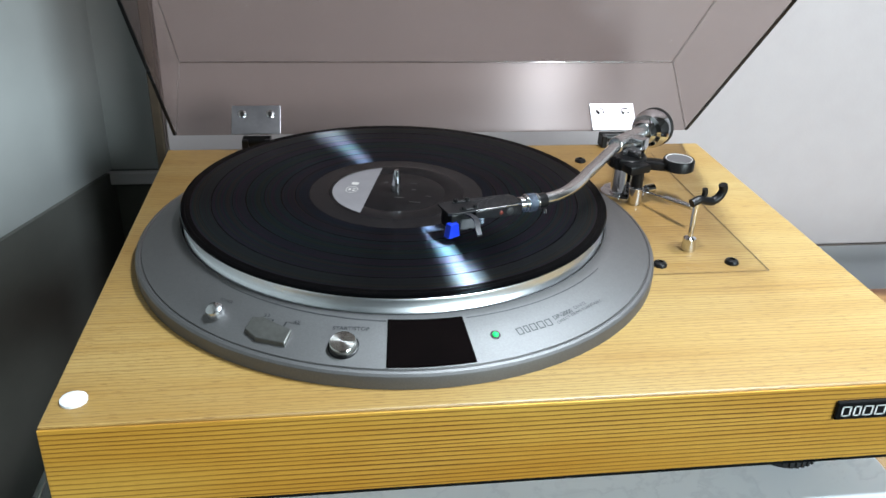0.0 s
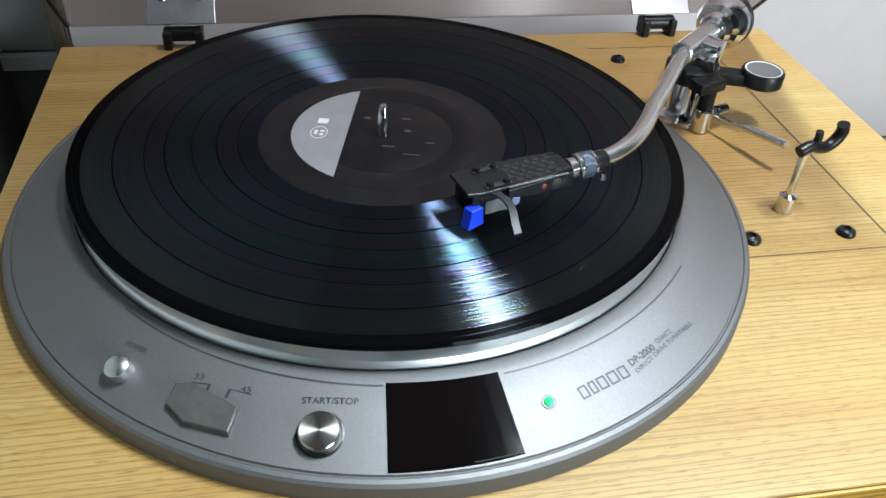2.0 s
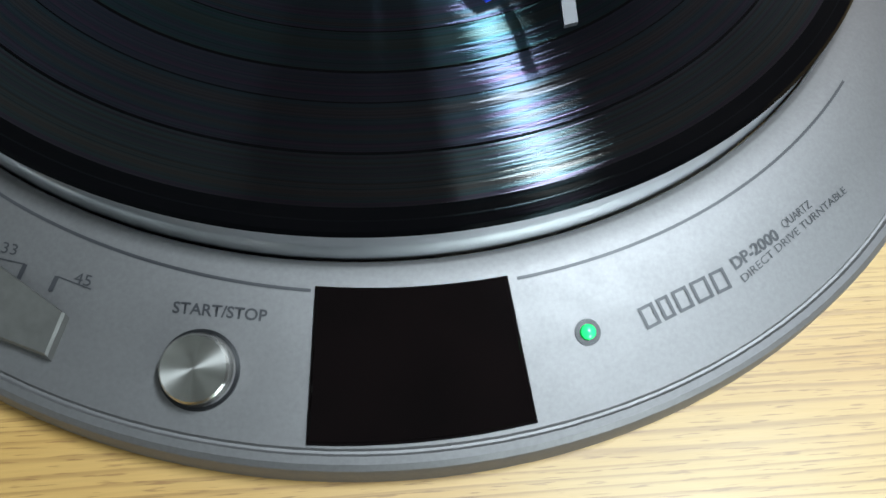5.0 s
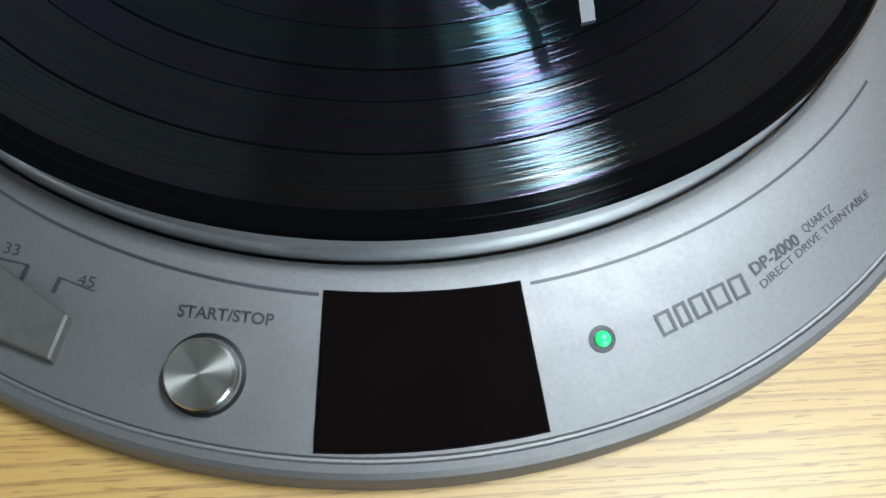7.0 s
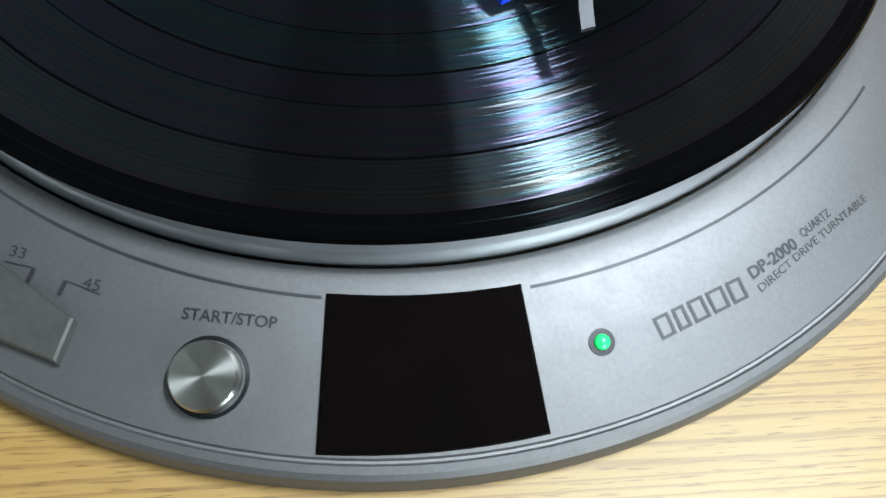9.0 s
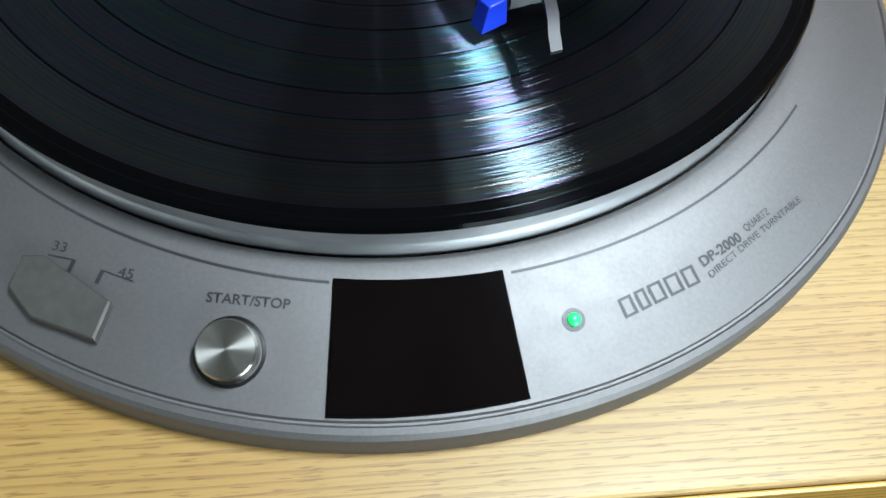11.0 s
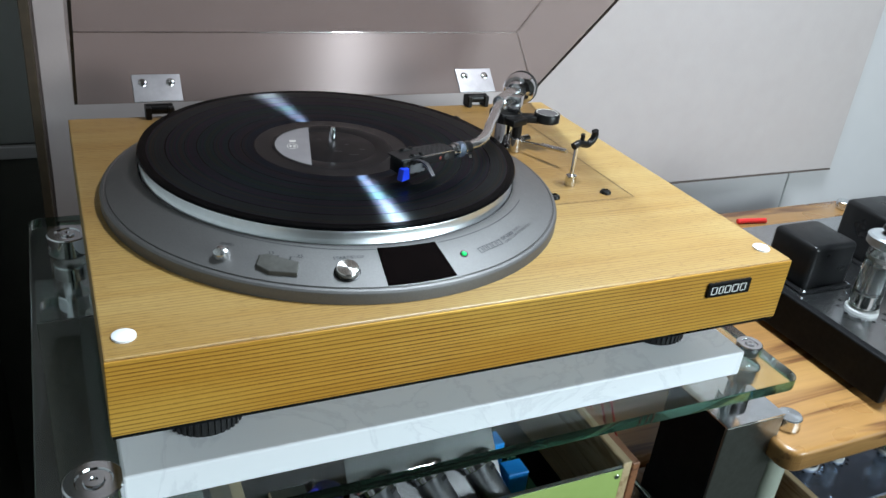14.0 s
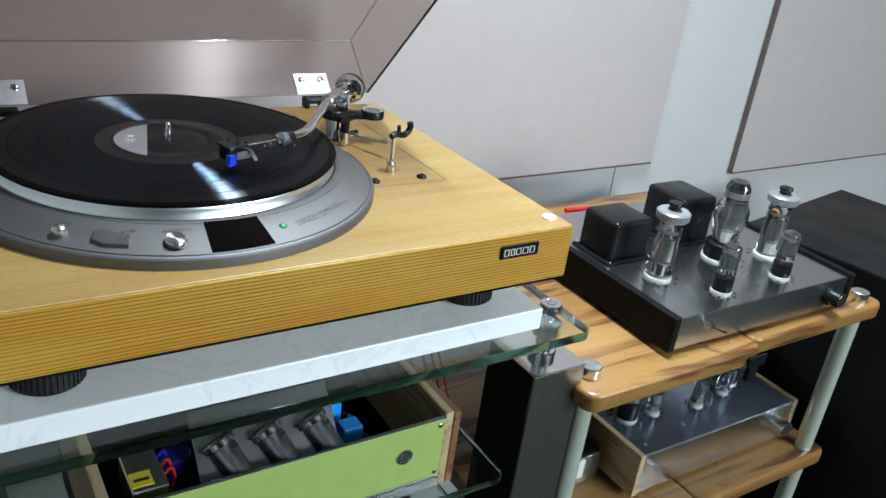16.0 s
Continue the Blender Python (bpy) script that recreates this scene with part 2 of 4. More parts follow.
SMOKED_BLACK = speckled("gloss_black_window", (0.002, 0.0015, 0.0015), (0.003, 0.002, 0.002), 0.07, 0, 40, 0, 0.02, Specular_IOR_Level=0.05)
INK = speckled("black_ink", (0.012, 0.012, 0.014), (0.02, 0.02, 0.022), 0.5)
GREY_INK = speckled("faint_grey_ink", (0.10, 0.10, 0.105), (0.13, 0.13, 0.135), 0.5)
WHITE_INK = speckled("pale_silver_ink", (0.62, 0.62, 0.60), (0.70, 0.70, 0.68), 0.4)
PLUG = speckled("white_plastic", (0.72, 0.74, 0.78), (0.80, 0.81, 0.84), 0.35)
CLEAR = glass("clear_glass", (0.96, 0.98, 0.97))
SHEET_EDGE = glass("dark_green_glass_edge", (0.05, 0.22, 0.13), 0.05)
BLUE = speckled("blue_plastic", (0.01, 0.04, 0.62), (0.015, 0.06, 0.72), 0.3)
SKY_BLUE = speckled("light_blue_plastic", (0.01, 0.27, 0.80), (0.02, 0.32, 0.86), 0.35)
LIME = speckled("pale_green_panel_paint", (0.33, 0.45, 0.13), (0.37, 0.49, 0.15), 0.42, 0, 60, 0.03)
WALL = speckled("pale_wall_paint", (0.425, 0.405, 0.410), (0.44, 0.420, 0.425), 0.7, 0, 18, 0.05)
PANEL = speckled("beige_fabric_panel", (0.370, 0.320, 0.310), (0.385, 0.335, 0.325), 0.85, 0, 40, 0.2)
FLOOR = speckled("green_carpet", (0.010, 0.013, 0.008), (0.018, 0.022, 0.013), 0.9, 0, 90, 0.5)
# the ceiling is out of view; its dark tone keeps bounced light low
CEIL = speckled("unseen_ceiling_dark", (0.060, 0.054, 0.048), (0.080, 0.072, 0.064), 0.8, 0, 12, 0.04)


def sheet(name, tint, least, rough):
    """A clear or tinted sheet: light passes straight through it, and its faces mirror by the angle."""
    k = Mat(name)
    k.t.nodes.remove(k.b)
    body = k.node("ShaderNodeBsdfTransparent", Color=(*tint, 1))
    shine = k.node("ShaderNodeBsdfGlossy", Color=(1, 1, 1, 1), Roughness=rough)
    edge_on = k.node("ShaderNodeLayerWeight", Blend=0.5)
    angle = edge_on.outputs["Facing"]
    for op, val in (("POWER", 4.0), ("MULTIPLY", 0.4), ("ADD", least)):
        n = k.t.nodes.new("ShaderNodeMath")
        n.operation = op
        n.inputs[1].default_value = val
        k.link(angle, n.inputs[0])
        angle = n.outputs[0]
    both = k.t.nodes.new("ShaderNodeMixShader")
    k.link(angle, both.inputs[0]).link(body.outputs[0], both.inputs[1]).link(shine.outputs[0], both.inputs[2])
    k.link(both.outputs[0], k.t.nodes["Material Output"].inputs["Surface"])
    return k.m


SMOKE = sheet("smoked_acrylic", (0.750, 0.700, 0.685), 0.006, 0.22)
SHEET = sheet("greenish_shelf_glass", (0.93, 0.975, 0.96), 0.05, 0.01)

# white marble with faint grey veins
k = Mat("white_marble", (0.74, 0.76, 0.80), 0.30, 0)
v = k.coords()
a = k.noise(v, 9, 6, 0.6, 2.5)
k.ramp(a, [(0.46, (0.87, 0.885, 0.92)), (0.50, (0.80, 0.81, 0.85)), (0.53, (0.88, 0.89, 0.925))], "Base Color")
MARBLE = k.m

# grooved vinyl: both walls of the groove lean along the radius and spread the gloss into a streak;
# each groove leans a little its own way, and the tracks, parted by plain rings, have iridescence fixed in as tints
k = Mat("black_vinyl", (0.0012, 0.0012, 0.0014), 0.08, 0, Specular_IOR_Level=0.025)


def vec(op, a, b=None):
    n = k.t.nodes.new("ShaderNodeVectorMath")
    n.operation = op
    for sock, val in zip(n.inputs, (a, b)):
        if hasattr(val, "is_linked"):
            k.link(val, sock)
        elif val is not None:
            sock.default_value = val
    return n


c = k.t.nodes.new("ShaderNodeTexCoord")
flat = vec("MULTIPLY", c.outputs["Object"], (1, 1, 0)).outputs[0]
outward = vec("NORMALIZE", flat).outputs[0]
round_ = vec("CROSS_PRODUCT", (0, 0, 1), outward).outputs[0]
radius = vec("LENGTH", flat).outputs["Value"]
radial = k.t.nodes.new("ShaderNodeCombineXYZ")
k.link(radius, radial.inputs["X"])


def scaled(vector, value):
    n = vec("SCALE", vector)
    if hasattr(value, "is_linked"):
        k.link(value, n.inputs["Scale"])
    else:
        n.inputs["Scale"].default_value = value
    return n.outputs[0]


def number(op, a, b):
    n = k.t.nodes.new("ShaderNodeMath")
    n.operation = op
    k.link(a, n.inputs[0])
    n.inputs[1].default_value = b
    return n.outputs[0]


stray = number("MULTIPLY", number("SUBTRACT", k.noise(radial.outputs[0], 1300, 4, 0.75), 0.5), 0.36)
side = scaled(round_, stray)
place_ = number("MULTIPLY", number("SUBTRACT", radius, 0.05), 10.0)
# the grooves' shifting rainbow sheen is put in as fixed gloss colours by radius
TRACKS = ((0.0615, (0.55, 0.62, 0.95)), (0.0715, (0.70, 0.70, 0.98)), (0.0815, (0.62, 0.78, 1.0)), (0.0930, (0.50, 0.86, 0.95)), (0.1058, (0.82, 0.68, 0.98)), (0.1150, (0.74, 0.82, 1.0)), (0.1291, (0.95, 0.96, 1.0)))
stops = [(0.0, (0.02, 0.02, 0.02))]
for r, col in TRACKS:
    stops += [((r - 0.05) * 10, (0.03, 0.03, 0.03)), ((r + 0.0006 - 0.05) * 10, col)]
stops += [(0.934, (0.03, 0.03, 0.03)), (0.965, (0.22, 0.22, 0.24)), (0.972, (0.02, 0.02, 0.02))]
tint = k.ramp(place_, stops)
tint.node.color_ramp.interpolation = "CONSTANT"
sheen = k.ramp(k.noise(radial.outputs[0], 190, 3, 0.7), [(0.30, (0.62, 0.70, 1.0)), (0.42, (1.0, 0.78, 0.98)), (0.50, (0.62, 1.0, 1.0)), (0.58, (1.0, 0.96, 0.80)), (0.68, (1.0, 1.0, 1.0))])
fine_ = k.ramp(k.noise(radial.outputs[0], 1500, 4, 0.8), [(0.34, 0.45), (0.55, 0.9), (0.70, 1.0)])
gloss = k.mix(1.0, k.mix(1.0, k.mix(1.0, tint, sheen, "MULTIPLY"), fine_, "MULTIPLY"), (0.036, 0.036, 0.038, 1), "MULTIPLY")
shader = k.b.outputs[0]
for lean in (1, -1):
    n = vec("ADD", vec("ADD", (0, 0, math.cos(radians(30))), scaled(outward, lean * math.sin(radians(30)))).outputs[0], side).outputs[0]
    gl = k.t.nodes.new("ShaderNodeBsdfAnisotropic")
    gl.distribution = "BECKMANN"
    gl.inputs["Roughness"].default_value, gl.inputs["Anisotropy"].default_value = 0.285, 0.79
    k.link(round_, gl.inputs["Tangent"])
    k.link(vec("NORMALIZE", n).outputs[0], gl.inputs["Normal"])
    k.link(gloss, gl.inputs["Color"])
    ad = k.t.nodes.new("ShaderNodeAddShader")
    k.link(shader, ad.inputs[0])
    k.link(gl.outputs[0], ad.inputs[1])
    shader = ad.outputs[0]
k.link(shader, k.t.nodes["Material Output"].inputs["Surface"])
VINYL = k.m
VINYL_SMOOTH = speckled("smooth_vinyl", (0.006, 0.006, 0.007), (0.010, 0.010, 0.011), 0.14, 0, 90, 0, 0.04, Specular_IOR_Level=0.2)
LABEL_BLACK = speckled("black_label_paper", (0.007, 0.0065, 0.007), (0.011, 0.010, 0.011), 0.40, 0, 90, Specular_IOR_Level=0.12)
LABEL_GREY = speckled("grey_label_paper", (0.20, 0.20, 0.215), (0.23, 0.23, 0.245), 0.5, 0, 90)
LED = Mat("green_led_glow", (0.02, 0.6, 0.15), 0.3)
LED.set("Emission Color", (0.0, 0.85, 0.10, 1)).set("Emission Strength", 1.1)
LED = LED.m

# ---------------------------------------------------------------- the room
FLOOR_Z, CEIL_Z = -0.86, 1.56
# walls out of view, coloured dark to hold down bounced and mirrored light
DIM = speckled("unseen_wall_dark", (0.07, 0.065, 0.06), (0.09, 0.085, 0.08), 0.7, 0, 10, 0.05)
RECESS = speckled("grey_recess_paint", (0.27, 0.275, 0.265), (0.33, 0.335, 0.325), 0.6, 0, 5, 0.05)
CLAD = speckled("dark_lower_wall", (0.070, 0.068, 0.060), (0.092, 0.089, 0.079), 0.6, 0, 14, 0.05)
tagged(part("floor", box(-2.2, 3.0, -2.6, 0.9, FLOOR_Z - 0.05, FLOOR_Z), FLOOR), "muted green carpeted floor of the listening room", "floor", kind="structure")
tagged(part("ceiling", box(-2.2, 3.0, -2.6, 0.9, CEIL_Z, CEIL_Z + 0.05), CEIL), "ceiling out of view, kept dark to cut bounced light", "ceiling", kind="structure")
tagged(part("wall_north", box(-0.222, 3.0, 0.306, 0.40, FLOOR_Z, CEIL_Z), WALL), "pale grey painted wall behind the racks", "wall", kind="structure")
# beside the rack the wall steps back and turns towards the room; its lower part is dark
LEDGE = -0.100
OBL = Matrix.Translation((-0.300, 0.400, 0)) @ Matrix.Rotation(math.atan2(-0.18, -0.065), 4, "Z")
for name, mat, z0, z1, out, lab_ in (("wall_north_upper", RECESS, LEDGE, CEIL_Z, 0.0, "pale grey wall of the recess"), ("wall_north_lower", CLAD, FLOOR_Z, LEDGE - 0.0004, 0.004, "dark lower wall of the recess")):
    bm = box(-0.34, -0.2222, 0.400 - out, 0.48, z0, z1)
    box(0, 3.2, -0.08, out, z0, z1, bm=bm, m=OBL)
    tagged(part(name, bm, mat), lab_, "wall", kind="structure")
bm = box(-0.318, -0.2223, 0.388, 0.3955, LEDGE - 0.0150, LEDGE, 0.001, 1)
tagged(part("trim", bm, WALL), "pale ledge along the recess wall", "trim", kind="structure")
tagged(part("wall_east", box(3.0, 3.1, -2.6, 0.5, FLOOR_Z, CEIL_Z), DIM), "side wall out of view, kept dark to cut bounced light", "wall", kind="structure")
tagged(part("wall_west", box(-2.3, -2.2, -2.6, 0.5, FLOOR_Z, CEIL_Z), DIM), "side wall out of view, kept dark to cut bounced light", "wall", kind="structure")
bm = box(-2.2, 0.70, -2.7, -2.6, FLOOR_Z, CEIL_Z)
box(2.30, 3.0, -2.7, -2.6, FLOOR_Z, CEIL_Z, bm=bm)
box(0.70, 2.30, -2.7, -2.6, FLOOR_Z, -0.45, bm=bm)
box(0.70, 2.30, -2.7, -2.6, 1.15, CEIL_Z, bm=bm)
tagged(part("wall_south", bm, DIM), "wall out of view with a window opening, kept dark to cut bounced light", "wall", kind="structure")
k = Mat("garden_green", (0.10, 0.22, 0.05), 0.9)
k.ramp(k.noise(k.coords(), 4, 4), [(0.3, (0.10, 0.22, 0.06)), (0.7, (0.32, 0.50, 0.20))], "Emission Color")
k.set("Emission Strength", 1.6)
tagged(part("backdrop", box(-0.5, 4.2, -3.62, -3.60, -1.2, 1.5), k.m), "plain green garden beyond the window", "backdrop", kind="structure")

DARK_EDGE = speckled("dark_panel_edge", (0.10, 0.075, 0.065), (0.13, 0.10, 0.088), 0.7)
for x0, x1, z0 in ((-0.2125, 0.973, -0.173), (1.222, 2.1, -0.216)):
    p = part("acoustic_panel", box(x0, x1, 0.293, 0.3058, z0, 1.2, 0.002, 1), PANEL)
    part("panel_edge", box(x0, x1, 0.2935, 0.3056, z0 - 0.0022, z0 - 0.0002), DARK_EDGE, p, "dark lower edge")
    part("panel_edge", box(x0 - 0.0016, x0 - 0.0002, 0.2935, 0.3056, z0, 1.2), DARK_EDGE, p, "dark side edge")
    tagged(p, "large beige fabric acoustic panel hung on the wall", "wall panel", "panels on the wall")
tagged(part("corner_batten", box(-0.2235, -0.2145, 0.288, 0.3058, FLOOR_Z, 1.2, 0.001, 1), speckled("dark_stained_batten", (0.040, 0.028, 0.016), (0.060, 0.042, 0.024), 0.6, 0, 70, 0.1)), "narrow dark stained wooden batten beside the panel", "batten")
# board joint in the wall below the panels
tagged(part("trim", box(0.8935, 0.8965, 0.3045, 0.3062, -0.6, -0.174), RECESS), "thin dark vertical joint in the wall boards", "trim", kind="structure")

# ---------------------------------------------------------------- glass rack under the turntable
def glass_edges(ob):
    """The cut edges of a pane look deeper green than its faces."""
    for p in ob.data.polygons:
        p.material_index = 1 if abs(p.normal.z) < 0.5 else 0


rack = thing("glass_rack", "glass hi-fi rack with steel legs and chrome standoffs", "rack")
for z0, z1, x0, x1, y0 in ((-0.125, -0.1142, -0.237, 0.356, -0.222), (-0.299, -0.290, -0.19, 0.292, -0.205)):
    part("glass_shelf", prism(rounded(x0, x1, y0, 0.225, 0.012), z0, z1, 0.0012), SHEET, rack, "clear greenish glass shelf", True).data.materials.append(SHEET_EDGE)
    glass_edges(rack.children[-1])
for x in (-0.203, 0.336):
    for y in (-0.192 if x < 0 else -0.175, 0.145):
        rc_ = 0.0180 if x < 0 else 0.0115
        cap_z = -0.0945 if x < 0 else -0.1040
        b = lathe([(0, -0.1140), (rc_ * 0.93, -0.1140), (rc_, -0.1125), (rc_, cap_z - 0.001), (rc_ - 0.001, cap_z), (rc_ * 0.62, cap_z), (rc_ * 0.58, cap_z - 0.0012), (rc_ * 0.36, cap_z - 0.0012), (rc_ * 0.33, cap_z + 0.0006), (rc_ * 0.14, cap_z + 0.0006), (rc_ * 0.10, cap_z - 0.0008), (0, cap_z - 0.0008)], 40, (x, y))
        part("standoff_cap", b, CHROME, rack, "polished chrome cap with a recessed ring", True)
        b = rod((x, y, -0.1252), (x, y, -0.140), 0.0150, 32, 0.001)
        rod((x, y, -0.140), (x, y, -0.158), 0.0085, 24, 0.001, bm=b)
        rod((x, y, -0.158), (x, y, -0.1672), 0.0145, 32, 0.001, bm=b)
        part("standoff", b, CHROME, rack, "polished chrome standoff", True)
        yf = y - 0.030
        lg = part("leg", box(x - 0.034, x + 0.034, yf, yf + 0.075, FLOOR_Z, -0.1675, 0.0015, 1), BLACK_PAINT, rack, "square black leg")
        part("face_plate", box(x - 0.034, x + 0.034, yf - 0.003, yf - 0.0002, FLOOR_Z, -0.1675, 0.0008, 1), LEG_STEEL, lg, "brushed steel face")
        part("top_plate", box(x - 0.034, x + 0.034, yf - 0.003, yf + 0.075, -0.1673, -0.1660), CHROME, lg, "polished steel top")

tagged(part("marble_slab", box(-0.187, 0.303, -0.200, 0.185, -0.1140, -0.0908, 0.0015), MARBLE), "white marble slab with faint grey veins", "slab")

# ---------------------------------------------------------------- turntable
tt = thing("turntable", "record player with pine veneered plinth and grey metal deck", "turntable")
PX0, PX1, PY0, PY1 = -0.1915, 0.3125, -0.208, 0.187
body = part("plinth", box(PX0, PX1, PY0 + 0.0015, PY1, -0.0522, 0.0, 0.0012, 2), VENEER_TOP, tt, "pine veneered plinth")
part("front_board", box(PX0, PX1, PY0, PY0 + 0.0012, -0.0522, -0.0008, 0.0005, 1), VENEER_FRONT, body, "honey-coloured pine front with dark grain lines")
# black strip standing in for the shadow gap beneath the plinth
part("edge_strip", box(PX0 + 0.001, PX1 - 0.001, PY0 + 0.0015, PY0 + 0.0055, -0.0552, -0.0524), BLACK, body, "thin black strip as the shadow under the front edge")
# pale underside, out of view, added to bounce light onto the slab
part("base_board", box(PX0 + 0.004, PX1 - 0.004, PY0 + 0.006, PY1 - 0.004, -0.0545, -0.0524), OAK_STRIP, body, "pale underside board added to bounce light")

for x, y in ((-0.132, -0.1535), (0.243, -0.1495), (-0.132, 0.14), (0.243, 0.14)):
    prof = [(0, -0.0905), (0.024, -0.0905), (0.0255, -0.0888), (0.0255, -0.060), (0.023, -0.057), (0.012, -0.056), (0.012, -0.0546), (0, -0.0546)]
    ft = part("foot", lathe(prof, 48, (x, y)), RUBBER, tt, "black ribbed foot", True)
    b = bmesh.new()
    for i in range(40):
        a = 2 * math.pi * i / 40
        box(0.0250, 0.0266, -0.0010, 0.0010, -0.0885, -0.0605, bm=b, m=Matrix.Translation((x, y, 0)) @ Matrix.Rotation(a, 4, "Z"))
    part("ribs", b, RUBBER, ft)

for x in (-0.179, 0.300):
    part("hole_plug", lathe([(0.0068, 0.0), (0.0068, 0.0014), (0.0056, 0.0022), (0, 0.0026)], 32, (x, -0.186)), PLUG, tt, "white plastic plug", True)

# --- deck plate: inner ring round the platter, sloping control face, offset round rim
DX, DY, DR = 0.0020, -0.0112, 0.1803
CX, CY = 0.0010, 0.0025  # the spindle
IX, IY, IR = 0.0030, 0.0005, 0.1552  # inner edge of the sloping face
N = 160


def reach(a, r, cx=DX, cy=DY):
    """How far it is from the origin to the circle of radius r about a centre."""
    ux, uy = math.cos(a), math.sin(a)
    d = ux * cx + uy * cy
    return d + math.sqrt(d * d - cx * cx - cy * cy + r * r)


def deck_z(x, y):
    a, r = math.atan2(y, x), math.hypot(x, y)
    r0, r1 = reach(a, IR, IX, IY), reach(a, DR - 0.0045)
    s = min(max((r - r0) / max(r1 - r0, 1e-4), 0), 1)
    return 0.0205 + s * (0.0102 - 0.0205)


b = bmesh.new()
loops = [("r", 0.1500, 0.004), ("r", 0.1500, 0.0196), ("r", 0.1505, 0.0204), ("r", 0.1513, 0.0208), ("r", 0.1522, 0.0209), ("s", 0.0, 0), ("s", 0.5, 0), ("s", 1.0, 0), ("d", DR - 0.0042, 0.0092),
         ("d", DR - 0.0036, 0.0092), ("d", DR - 0.0030, 0.0096), ("d", DR - 0.0014, 0.0090), ("d", DR - 0.0003, 0.0078), ("d", DR, 0.0064), ("d", DR, 0.0)]
rings = []
for kind_, r, z in loops:
    ring = []
    for i in range(N):
        a = 2 * math.pi * i / N
        if kind_ == "s":
            r0 = reach(a, IR, IX, IY)
            rr = r0 + r * (reach(a, DR - 0.0045) - r0)
            zz = 0.0205 + r * (0.0102 - 0.0205)
        else:
            rr, zz = (reach(a, r, CX, CY), z) if kind_ == "r" else (reach(a, r), z)
        ring.append(b.verts.new((rr * math.cos(a), rr * math.sin(a), zz)))
    rings.append(ring)
for p, q in zip(rings, rings[1:]):
    for i in range(N):
        b.faces.new((p[i], p[(i + 1) % N], q[(i + 1) % N], q[i]))
deck = part("deck_plate", b, DECK, tt, "satin grey metal deck", True, 25)


def on_deck(lift):
    return lambda x, y: Vector((x, y, deck_z(x, y) + lift))


def arc_strip(a0, a1, r, w, lift, n=60):
    b = bmesh.new()
    prev = None
    for i in range(n + 1):
        a = radians(a0 + (a1 - a0) * i / n)
        cur = [b.verts.new((x, y, deck_z(x, y) + lift)) for q in (r - w / 2, r + w / 2) for x, y in ((0.004 + q * math.cos(a), -0.002 + q * math.sin(a)),)]
        if prev:
            b.faces.new((*prev, cur[1], cur[0]))
        prev = cur
    return b


part("groove_line", arc_strip(-40.0, -81.0, 0.1536, 0.0007, 0.00012), INK, deck, "thin dark engraved line")
part("groove_line", arc_strip(-98.0, -140.0, 0.1536, 0.0007, 0.00012), INK, deck, "thin dark engraved line")

# the strobe window: a dark pane let into the sloping face
b = bmesh.new()
top_, bot = [], []
nx = 8
for i in range(nx + 1):
    u = i / nx
    xt, xb = -0.0160 + u * 0.0415, -0.0190 + u * 0.0485
    yt = -0.002 - math.sqrt(0.1530 ** 2 - (xt - 0.004) ** 2)
    yb = DY - math.sqrt((DR - 0.0055) ** 2 - xb * xb)
    top_.append((xt, yt))
    bot.append((xb, yb))
grid = []
for lift, pull in ((-0.001, 1.0), (0.0007, 1.0), (0.0010, 0.985)):
    ring = []
    for row in (top_, bot[::-1]):
        for x, y in row:
            cx, cy = 0.004, -0.170
            x2, y2 = cx + (x - cx) * pull, cy + (y - cy) * pull
            ring.append(b.verts.new((x2, y2, deck_z(x2, y2) + lift)))
    grid.append(ring)
for p, q in zip(grid, grid[1:]):
    for i in range(len(p)):
        b.faces.new((p[i], p[(i + 1) % len(p)], q[(i + 1) % len(q)], q[i]))
last = grid[-1]
h = nx + 1
for i in range(nx):
    b.faces.new((last[i], last[i + 1], last[2 * h - 2 - i], last[2 * h - 1 - i]))
pane = part("strobe_window", b, SMOKED_BLACK, deck, "glossy black strobe window")
b = bmesh.new()
edge = []
for pull, lift in ((1.022, 0.00012), (1.014, 0.0006), (1.001, 0.0006)):
    edge.append([])
    for x, y in top_ + bot[::-1]:
        x2, y2 = 0.004 + (x - 0.004) * pull, -0.170 + (y + 0.170) * pull
        edge[-1].append(b.verts.new((x2, y2, deck_z(x2, y2) + lift)))
for p, q in zip(edge, edge[1:]):
    for i in range(len(p)):
        b.faces.new((p[i], p[(i + 1) % len(p)], q[(i + 1) % len(q)], q[i]))
part("window_frame", b, SMOKED_BLACK, pane, "thin glossy black frame", True)


def tilted(x, y):
    """The pose of a control that stands square on the sloping face."""
    e = 0.001
    n = Vector((deck_z(x - e, y) - deck_z(x + e, y), deck_z(x, y - e) - deck_z(x, y + e), 2 * e)).normalized()
    return Matrix.Translation((x, y, deck_z(x, y))) @ n.to_track_quat("Z", "Y").to_matrix().to_4x4()


SPUN = brushed("turned_aluminium_button", (0.66, 0.64, 0.60), 0.24, 0.85, "Z", 0.25, 300, 0.9).m
# start and stop button
m0 = tilted(-0.0415, -0.1685)
part("button_ring", lathe([(0.0087, -0.001), (0.0087, 0.0004), (0.0079, 0.0006), (0.0077, -0.001)], 48, m=m0), BLACK, deck, "black ring", True)
btn = part("start_button", lathe([(0.0074, 0.0), (0.0074, 0.0040), (0.0069, 0.0046), (0, 0.0046)], 48), SPUN, deck, "turned aluminium push button", True)
btn.matrix_world = m0
# mains switch
m1 = tilted(-0.1130, -0.1290)
